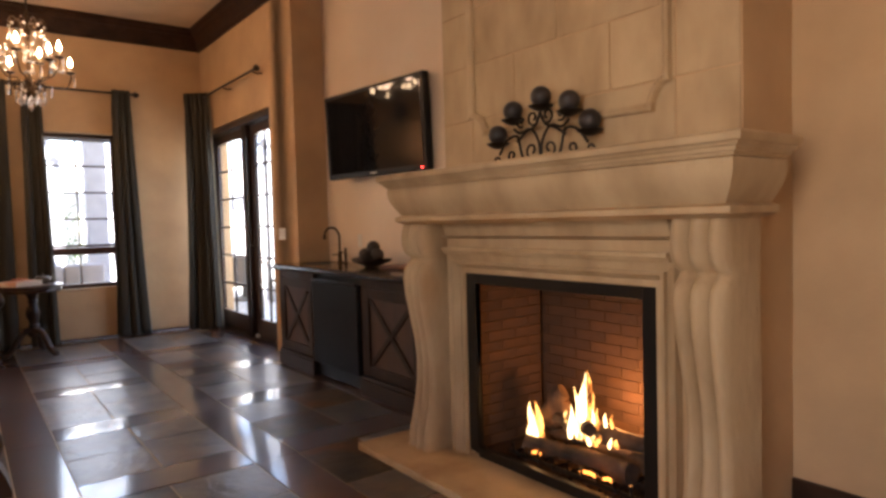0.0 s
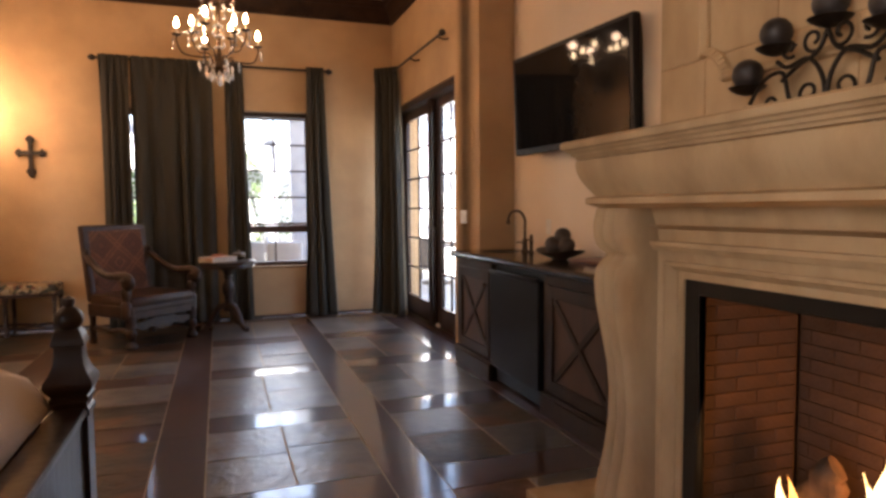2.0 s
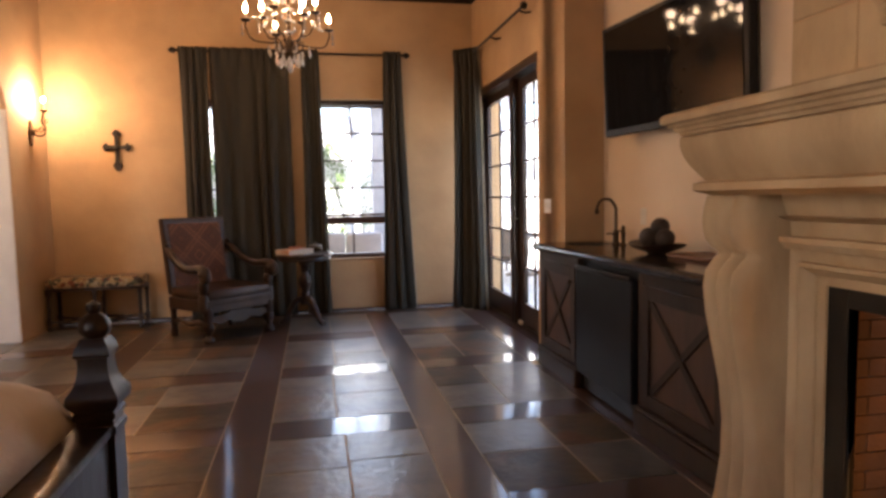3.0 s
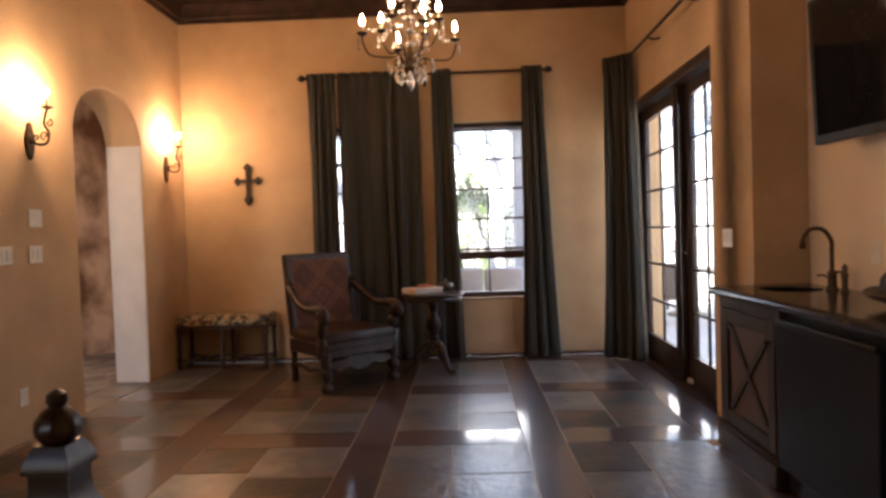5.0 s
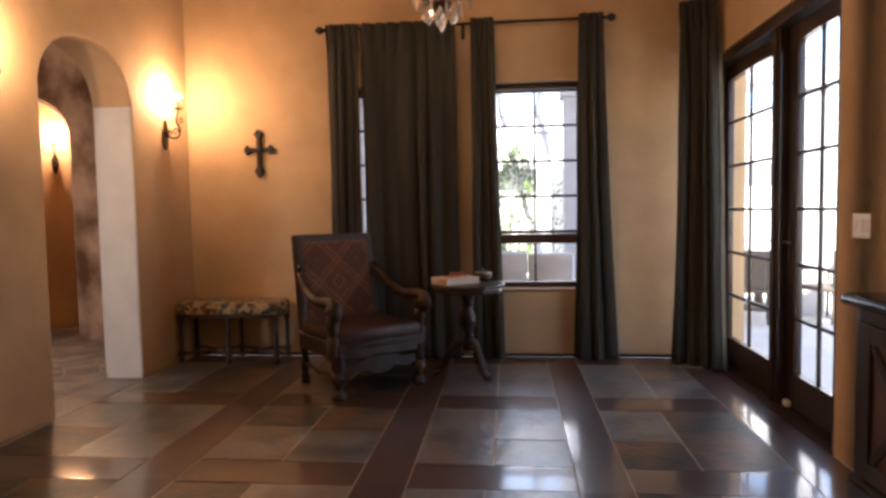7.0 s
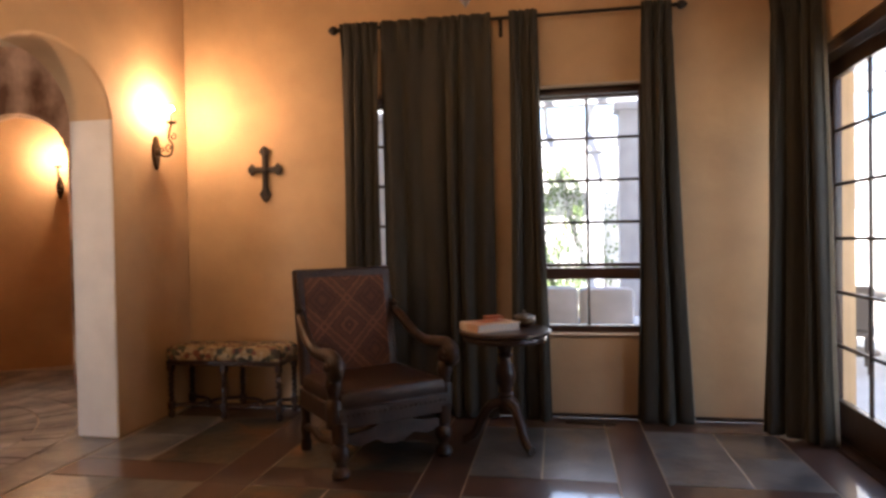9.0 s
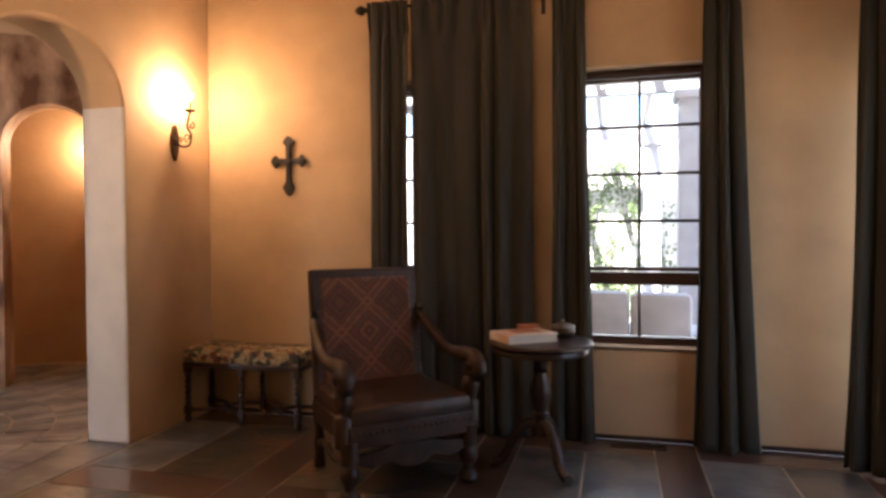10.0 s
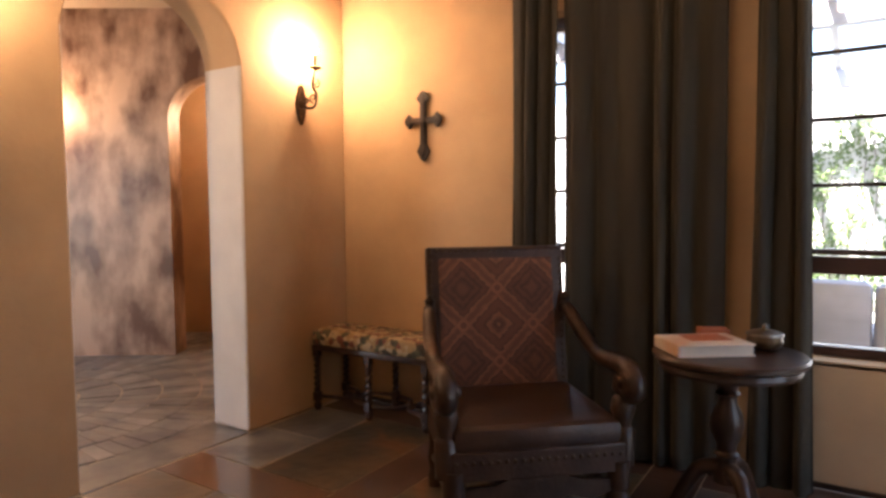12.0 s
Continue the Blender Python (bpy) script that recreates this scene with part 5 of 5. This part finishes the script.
ac = thing("armchair", "carved dark wooden armchair with leather seat and tapestry back", "armchair", 0.255, 7.545, 0, 42)
BACK = pose(0, 0.27, 0.40, -9, 0, 0)
bm = B(-0.34, 0.34, -0.02, 0.05, 0.0, 0.735, bevel=0.012)
part("back_frame", bm, LEATHER, ac).matrix_basis = BACK
bk = part("back_panel", B(-0.285, 0.285, -0.028, 0.0, 0.06, 0.68, bevel=0.014), KILIM, ac, "red brown diamond tapestry back panel")
bk.matrix_basis = BACK
nail = mesh_of("nailhead", L([(0.009, 0), (0.008, 0.004), (0.003, 0.007)], 8), BRONZE)


def nails(points, m, parent):
    for p in points:
        ob = new("nailhead", nail)
        ob.parent = parent
        ob.matrix_basis = m @ pose(*p, 90, 0, 0)


nails([(x * 0.032 - 0.32, -0.02, 0.715) for x in range(21)], BACK, ac)
for s in (-1, 1):
    nails([(s * 0.32, -0.02, 0.06 + 0.032 * k) for k in range(20)], BACK, ac)
bm = B(-0.345, 0.345, -0.35, 0.28, 0.37, 0.475, bevel=0.035)
part("seat", bm, LEATHER, ac, "dark brown leather seat")
part("apron", B(-0.35, 0.35, -0.352, 0.30, 0.27, 0.385, bevel=0.008), LEATHER, ac)
nails([(x * 0.033 - 0.33, -0.352, 0.345) for x in range(21)], pose(0, 0, 0), ac)
for s in (-1, 1):
    front = [(0.045, 0.0), (0.056, 0.02), (0.045, 0.05), (0.028, 0.065), (0.026, 0.085), (0.046, 0.11), (0.054, 0.14), (0.045, 0.17), (0.03, 0.185), (0.046, 0.20), (0.048, 0.31)]
    part("leg", L(front, 18, pose(s * 0.335, -0.315, 0)), CARVED, ac)
    part("leg", L([(0.032, 0.0), (0.034, 0.05), (0.026, 0.08), (0.036, 0.14), (0.026, 0.2), (0.034, 0.315)], 14, pose(s * 0.32, 0.27, 0)), CARVED, ac)
    part("arm_post", L([(0.046, 0.28), (0.048, 0.42), (0.032, 0.44), (0.038, 0.47), (0.05, 0.51), (0.043, 0.55), (0.028, 0.565), (0.043, 0.585), (0.038, 0.64)], 16, pose(s * 0.36, -0.30, 0)), CARVED, ac)
    pts = smooth_path([(s * 0.335, 0.30, 0.83), (s * 0.345, 0.24, 0.80), (s * 0.36, 0.10, 0.715), (s * 0.368, -0.05, 0.665), (s * 0.37, -0.20, 0.668), (s * 0.372, -0.31, 0.67), (s * 0.372, -0.37, 0.64), (s * 0.372, -0.375, 0.60), (s * 0.372, -0.345, 0.585)])
    part("arm", T(pts, 0.042, 12, lambda f: 0.66 + 0.5 * f + 0.06 * math.sin(14 * f)), CARVED, ac)
    for k in (-1, 1):
        part("arm_scroll", L([(0.05, 0), (0.046, 0.012), (0.025, 0.02), (0.02, 0.03), (0.006, 0.034)], 16, pose(s * 0.372 + k * 0.028, -0.345, 0.625, 0, 90 * k, 0)), CARVED, ac)
    part("stretcher", T(smooth_path([(s * 0.33, -0.31, 0.14), (s * 0.325, -0.15, 0.16), (s * 0.32, 0.0, 0.135), (s * 0.32, 0.15, 0.16), (s * 0.32, 0.27, 0.14)]), 0.022, 10), CARVED, ac)
    part("back_finial", L([(0.02, 0.0), (0.03, 0.02), (0.02, 0.04), (0.026, 0.06), (0.006, 0.085)], 12, pose(s * 0.335, 0.30, 0.82)), CARVED, ac)
bm = prism(bmesh.new(), [(-0.30, 0.19), (-0.22, 0.16), (-0.12, 0.185), (-0.06, 0.15), (0.0, 0.14), (0.06, 0.15), (0.12, 0.185), (0.22, 0.16), (0.30, 0.19), (0.30, 0.235), (0.18, 0.245), (0.08, 0.275), (0.0, 0.285), (-0.08, 0.275), (-0.18, 0.245), (-0.30, 0.235)], 0.03, pose(0, -0.335, 0))
part("front_stretcher", bm, CARVED, ac, "carved scrolled front stretcher")

# ---- side table and what lies on it ----
st = thing("side_table", "round dark wooden pedestal side table", "side table", 1.075, 7.80, 0)
part("top", L([(0.02, 0.695), (0.25, 0.695), (0.28, 0.70), (0.292, 0.71), (0.292, 0.722), (0.285, 0.73), (0.02, 0.731)], 48), WOOD, st)
part("rim", L([(0.20, 0.655), (0.26, 0.66), (0.268, 0.675), (0.262, 0.694), (0.20, 0.6945)], 40), WOOD, st)
part("pedestal", L([(0.05, 0.20), (0.055, 0.24), (0.04, 0.27), (0.036, 0.30), (0.05, 0.315), (0.036, 0.33), (0.042, 0.36), (0.06, 0.40), (0.066, 0.44), (0.058, 0.48), (0.038, 0.52), (0.034, 0.55), (0.048, 0.565), (0.036, 0.58), (0.05, 0.62), (0.08, 0.654)], 24), WOOD, st)
for k in range(3):
    a = radians(-52 + 120 * k)
    c, s = math.cos(a), math.sin(a)
    pts = smooth_path([(0.03, 0, 0.26), (0.10, 0, 0.24), (0.16, 0, 0.15), (0.20, 0, 0.07), (0.25, 0, 0.032), (0.28, 0, 0.03)])
    part("leg", T([(c * p[0], s * p[0], p[2]) for p in pts], 0.027, 10, lambda f: 1.2 - 0.2 * f), WOOD, st)
PAPER = material("page_edges", (0.68, 0.62, 0.52), 0.8, bump=0.3, bump_scale=200, stretch=(0.1, 0.1, 6))
COVER = material("cream_orange_cover", (0.66, 0.56, 0.46), 0.4, dark=(0.55, 0.27, 0.14), scale=5, bump=0, spread=(0.32, 0.5))
RED = material("orange_red_cover", (0.42, 0.13, 0.06), 0.45, bump=0.05)
bk1 = thing("book", "large cream and orange hardback book on the table", "book", 0.985, 7.765, 0.732, 37)
part("page_block", B(-0.145, 0.15, -0.105, 0.105, 0.004, 0.042), PAPER, bk1)
part("cover", B(-0.155, 0.155, -0.115, 0.115, 0.042, 0.047, bevel=0.001), COVER, bk1)
part("cover", B(-0.155, 0.155, -0.115, 0.115, 0.0, 0.0045, bevel=0.001), COVER, bk1)
part("spine", B(-0.157, -0.146, -0.115, 0.115, 0.0045, 0.042, bevel=0.001), COVER, bk1)
part("cover_panel", B(-0.06, 0.11, -0.03, 0.10, 0.047, 0.0478), RED, bk1, "orange picture on the book cover")
bx = tagged(part("box", B(-0.06, 0.06, -0.04, 0.04, 0, 0.06, bevel=0.003), RED), "small orange-red box behind the book", "box")
bx.matrix_world = pose(0.985, 7.975, 0.732, 0, 0, 25)
pt = thing("lidded_jar", "small dark jar with a carved lid on the table", "jar", 1.19, 7.93, 0.732)
part("body", L([(0.045, 0), (0.06, 0.01), (0.07, 0.03), (0.066, 0.05), (0.058, 0.058)], 24), BRONZE, pt)
part("lid", L([(0.072, 0.058), (0.07, 0.066), (0.05, 0.074), (0.03, 0.078), (0.01, 0.082), (0.012, 0.095), (0.004, 0.105)], 24), PEWTER, pt, "low domed pewter lid with a knob")

# ---- bench ----
FLORAL = bpy.data.materials.new("floral_tapestry")
FLORAL.use_nodes = True
ft = FLORAL.node_tree
fb = ft.nodes["Principled BSDF"]
fb.inputs["Roughness"].default_value = 0.9
ftc, vor, frp = ft.nodes.new("ShaderNodeTexCoord"), ft.nodes.new("ShaderNodeTexVoronoi"), ft.nodes.new("ShaderNodeValToRGB")
fn = ft.nodes.new("ShaderNodeTexNoise")
fn.inputs["Scale"].default_value, fn.inputs["Detail"].default_value = 14, 6
ft.links.new(ftc.outputs["Object"], fn.inputs["Vector"])
vor.inputs["Scale"].default_value = 26
ft.links.new(fn.outputs["Color"], vor.inputs["Vector"])
vor2 = ft.nodes.new("ShaderNodeTexVoronoi")
vor2.inputs["Scale"].default_value = 30
ft.links.new(ftc.outputs["Object"], vor2.inputs["Vector"])
frp.color_ramp.interpolation = "CONSTANT"
cols = ((0.0, (0.05, 0.04, 0.025, 1)), (0.22, (0.30, 0.20, 0.09, 1)), (0.42, (0.09, 0.085, 0.045, 1)), (0.55, (0.38, 0.29, 0.17, 1)), (0.72, (0.16, 0.055, 0.03, 1)), (0.85, (0.06, 0.06, 0.035, 1)))
frp.color_ramp.elements[0].color = cols[0][1]
frp.color_ramp.elements[1].position, frp.color_ramp.elements[1].color = cols[1]
for p, c in cols[2:]:
    frp.color_ramp.elements.new(p).color = c
ft.links.new(vor2.outputs["Color"], frp.inputs["Fac"])
ft.links.new(frp.outputs["Color"], fb.inputs["Base Color"])
be = thing("bench", "dark barley-twist bench with a floral tapestry cushion", "bench", -1.03, 8.24, 0)
be.scale = (1, 1, 1.07)
bm = B(-0.46, 0.46, -0.17, 0.17, 0.40, 0.50, bevel=0.035)
for v in bm.verts:
    if v.co.z > 0.46:
        v.co.z += 0.015 * (1 - (v.co.x / 0.46) ** 2)
part("cushion", bm, FLORAL, be, "faded gold and brown floral cushion")
part("seat_rail", B(-0.455, 0.455, -0.165, 0.165, 0.372, 0.405, bevel=0.006), WOOD, be)
for x in (-0.43, 0.0, 0.43):
    for y in (-0.14, 0.14):
        bm = bmesh.new()
        tube(bm, [(x + 0.008 * math.cos(k * 1.05), y + 0.008 * math.sin(k * 1.05), 0.10 + 0.25 * k / 40) for k in range(41)], 0.016, 8)
        box(bm, x - 0.022, x + 0.022, y - 0.022, y + 0.022, 0.33, 0.375, bevel=0.003)
        box(bm, x - 0.022, x + 0.022, y - 0.022, y + 0.022, 0.055, 0.11, bevel=0.003)
        lathe(bm, [(0.014, 0), (0.026, 0.015), (0.026, 0.035), (0.014, 0.055)], 12, pose(x, y, 0))
        part("leg", bm, WOOD, be)
for a, b in ((-0.43, 0.0), (0.0, 0.43)):
    for s in (1, -1):
        pts = smooth_path([(a, s * 0.14, 0.085), ((a + b) / 2 - 0.06, s * 0.09, 0.085), ((a + b) / 2, 0, 0.085), ((a + b) / 2 + 0.06, -s * 0.09, 0.085), (b, -s * 0.14, 0.085)])
        part("stretcher", T([(p[0], p[1], p[2] + 0.001 * s) for p in pts], 0.013, 8), WOOD, be)
    part("stretcher_boss", L([(0.03, 0.07), (0.034, 0.085), (0.02, 0.10), (0.008, 0.115)], 12, pose((a + b) / 2, 0, 0)), WOOD, be)

# ---- bed ----
bd = thing("bed", "dark carved wooden bed with pale bedding", "bed", 0, 0, 0)
BED_WOOD = material("dark_bed_wood", (0.034, 0.017, 0.010), 0.32, dark=(0.014, 0.007, 0.005), scale=8, bump=0.15, bump_scale=30, stretch=(1, 1, 0.25))
BED_WOOD.node_tree.nodes["Principled BSDF"].inputs["Specular IOR Level"].default_value = 0.35
LINEN = material("pale_linen", (0.76, 0.68, 0.62), 0.9, dark=(0.68, 0.60, 0.54), scale=5, bump=0.25, bump_scale=40)
BLANKET = material("brown_blanket", (0.16, 0.10, 0.06), 0.9, scale=6, bump=0.3, bump_scale=60)


def bed_post(x, y):
    sq = [(0.055, 0.0), (0.055, 0.55), (0.062, 0.556), (0.062, 0.575), (0.054, 0.583), (0.054, 0.60), (0.062, 0.607), (0.062, 0.62), (0.055, 0.626), (0.072, 0.646), (0.077, 0.664), (0.074, 0.68), (0.058, 0.705), (0.047, 0.735), (0.043, 0.765), (0.043, 0.795), (0.052, 0.80), (0.052, 0.812), (0.044, 0.835), (0.034, 0.855)]
    part("post", L(sq, square=True, m=pose(x, y, 0)), BED_WOOD, bd, smooth=35)
    ball_part = L([(0.025, 0.853), (0.036, 0.862), (0.044, 0.872), (0.047, 0.886), (0.044, 0.904), (0.03, 0.924), (0.016, 0.933), (0.022, 0.945), (0.02, 0.960), (0.004, 0.970)], 32)
    for v in ball_part.verts:
        if 0.858 < v.co.z < 0.927:
            a = math.atan2(v.co.y, v.co.x)
            v.co.xy *= 0.95 + 0.07 * abs(math.sin(4 * a))
    bmesh.ops.translate(ball_part, vec=(x, y, 0), verts=ball_part.verts)
    part("finial", ball_part, BED_WOOD, bd)


bed_post(0.495, 3.22)
bed_post(0.495, 1.42)
part("footboard", B(0.455, 0.535, 1.48, 3.16, 0.22, 0.55, bevel=0.008), BED_WOOD, bd)
part("foot_rail", B(0.44, 0.55, 1.48, 3.16, 0.55, 0.585, bevel=0.012), BED_WOOD, bd)
for y in (1.42, 3.22):
    part("side_rail", B(-1.40, 0.44, y - 0.03, y + 0.03, 0.22, 0.42, bevel=0.006), BED_WOOD, bd)
part("headboard", B(-1.48, -1.40, 1.36, 3.28, 0.0, 1.35, bevel=0.02), BED_WOOD, bd)
bm = B(-1.39, 0.41, 1.47, 3.17, 0.34, 0.66, bevel=0.07)
part("mattress", bm, LINEN, bd)
bm = bmesh.new()
nx, ny = 30, 34
rows = []
for i in range(nx + 1):
    row = []
    for j in range(ny + 1):
        u, v = i / nx, j / ny
        x, y = -1.30 + 1.735 * u, 1.43 + 1.78 * v
        e = min(u * 3, (1 - u) * 12, v * 12, (1 - v) * 12, 1)
        z = 0.58 + 0.20 * math.sqrt(max(0, min(1, e))) + 0.012 * math.sin(9 * x + 3 * y) * e + 0.01 * math.sin(7 * y - 4 * x) * e
        row.append(bm.verts.new((x, y, z)))
    rows.append(row)
for a, b in zip(rows, rows[1:]):
    for j in range(ny):
        bm.faces.new((a[j], b[j], b[j + 1], a[j + 1]))
ob = part("duvet", bm, LINEN, bd, "pale rumpled duvet", smooth=180)
ob.modifiers.new("thick", "SOLIDIFY").thickness = 0.03
part("blanket", B(-0.2, 0.43, 1.45, 3.185, 0.36, 0.57, bevel=0.05), BLANKET, bd, "brown blanket tucked at the foot")

# ---- floor vents and small things ----
vt = thing("floor_vent", "dark metal floor register by the window wall", "floor vent", 1.62, 8.33, 0.001)
part("frame", B(-0.17, 0.17, -0.05, 0.05, 0, 0.006, bevel=0.002), BRONZE, vt)
for k in range(12):
    part("slat", B(-0.15 + k * 0.026, -0.138 + k * 0.026, -0.035, 0.035, 0.005, 0.008), BLACK, vt)

# ---- patio furniture seen through the door ----
PATIO = material("patio_wicker", (0.10, 0.08, 0.065), 0.7, bump=0.4, bump_scale=80)
pt2 = thing("patio_table", "round dark patio table outside the doors", "patio table", 4.85, 12.1, -0.14)
part("top", L([(0.1, 0.70), (0.58, 0.70), (0.6, 0.715), (0.58, 0.73), (0.1, 0.731)], 32), PATIO, pt2)
part("pedestal", L([(0.3, 0), (0.28, 0.03), (0.06, 0.08), (0.05, 0.5), (0.2, 0.70)], 20), PATIO, pt2)
pc = thing("patio_chair", "dark wicker patio chair outside the doors", "patio chair", 4.35, 11.1, -0.14, 160, group="patio chairs")
part("seat", B(-0.27, 0.27, -0.27, 0.27, 0.38, 0.44, bevel=0.02), PATIO, pc)
part("backrest", B(-0.27, 0.27, 0.22, 0.28, 0.44, 0.90, bevel=0.03), PATIO, pc)
for x in (-0.23, 0.23):
    for y in (-0.23, 0.23):
        part("leg", T([(x, y, 0), (x, y, 0.39)], 0.02, 8), PATIO, pc)
    part("armrest", T(smooth_path([(x * 1.1, 0.23, 0.66), (x * 1.1, 0.0, 0.66), (x * 1.1, -0.22, 0.62), (x * 1.1, -0.24, 0.40)]), 0.022, 8), PATIO, pc)
copy_thing(pc, pose(5.35, 11.15, -0.14, 0, 0, 205))
copy_thing(pc, pose(4.5, 13.0, -0.14, 0, 0, 15))


# ---- slate and plank floor ----
XS = [(-0.52, -0.25), (0.655, 0.905), (1.715, 1.96), (2.785, 3.05)]
YS = [(8.17, 8.435), (6.94, 7.22), (5.72, 6.00), (4.49, 4.77), (3.34, 3.62), (2.12, 2.40), (0.90, 1.18), (-0.32, -0.04), (-1.49, -1.26)]
G = 0.0055


def piece(name, x0, x1, y0, y1, mat, rough=0.0, seed=0):
    """A floor piece with a slightly cleft top and chipped, eased edges."""
    r = random.Random(seed)
    bm = bmesh.new()
    n = 3
    w, d = x1 - x0, y1 - y0
    rows = []
    for i in range(n + 1):
        for j in range(n + 1):
            e = i in (0, n) or j in (0, n)
            rows.append(bm.verts.new((x0 + w * i / n, y0 + d * j / n, (-0.002 if e else 0.0) + r.uniform(-rough, rough))))
    for i in range(n):
        for j in range(n):
            a = i * (n + 1) + j
            bm.faces.new((rows[a], rows[a + n + 1], rows[a + n + 2], rows[a + 1]))
    r2 = bmesh.ops.extrude_edge_only(bm, edges=[e for e in bm.edges if e.is_boundary])
    for v in r2["geom"]:
        if isinstance(v, bmesh.types.BMVert):
            v.co.z = -0.03
    ob = new(name, mesh_of(name, bm, mat, 60))
    ob.parent = FLOOR
    return ob


FLOOR = bpy.data.objects["floor"]
seed = 0
ys_sorted = sorted(YS)
for x0, x1 in XS:
    y = SOUTH
    cuts = [SOUTH] + [c for a in ys_sorted for c in a[:1]] + [NORTH - 0.02]
    for a, b in zip(cuts, cuts[1:]):
        seed += 1
        if x0 > 2.5 and a < 5.6:
            continue
        piece("floor_plank", x0 + G * 0.3, x1 - G * 0.3, a + 0.001, b - 0.001, PLANK, 0.0006, seed)
COLS = [(WEST + 0.01, -0.52), (-0.25, 0.655), (0.905, 1.715), (1.96, 2.785)]
for c, (x0, x1) in enumerate(COLS):
    for y0, y1 in YS:
        seed += 1
        piece("floor_plank", x0 + G, x1 - G, y0 + G * 0.3, y1 - G * 0.3, PLANK, 0.0006, seed)
    for k, ((_, ya), (yb, _)) in enumerate(zip(ys_sorted, ys_sorted[1:])):
        seed += 1
        r = random.Random(seed * 7)
        mx = x0 + (x1 - x0) * r.choice((0.46, 0.5, 0.53))
        for u0, u1 in ((x0, mx), (mx, x1)):
            my = ya + (yb - ya) * r.choice((0.40, 0.5, 0.5, 0.58))
            for v0, v1 in (((ya, my), (my, yb)) if r.random() < 0.68 else ((ya, yb),)):
                seed += 1
                piece("slate_tile", u0 + G, u1 - G, v0 + G, v1 - G, RUST_SLATE if r.random() < (0.68 if c < 2 else 0.14) else SLATE, 0.0022, seed)
for u0, u1 in ((2.785, 3.05),):
    for k in range(4):
        piece("floor_plank", u0, u1, SOUTH + 1.775 * k, SOUTH + 1.775 * (k + 1) - 0.002, PLANK, 0.0006, 900 + k)
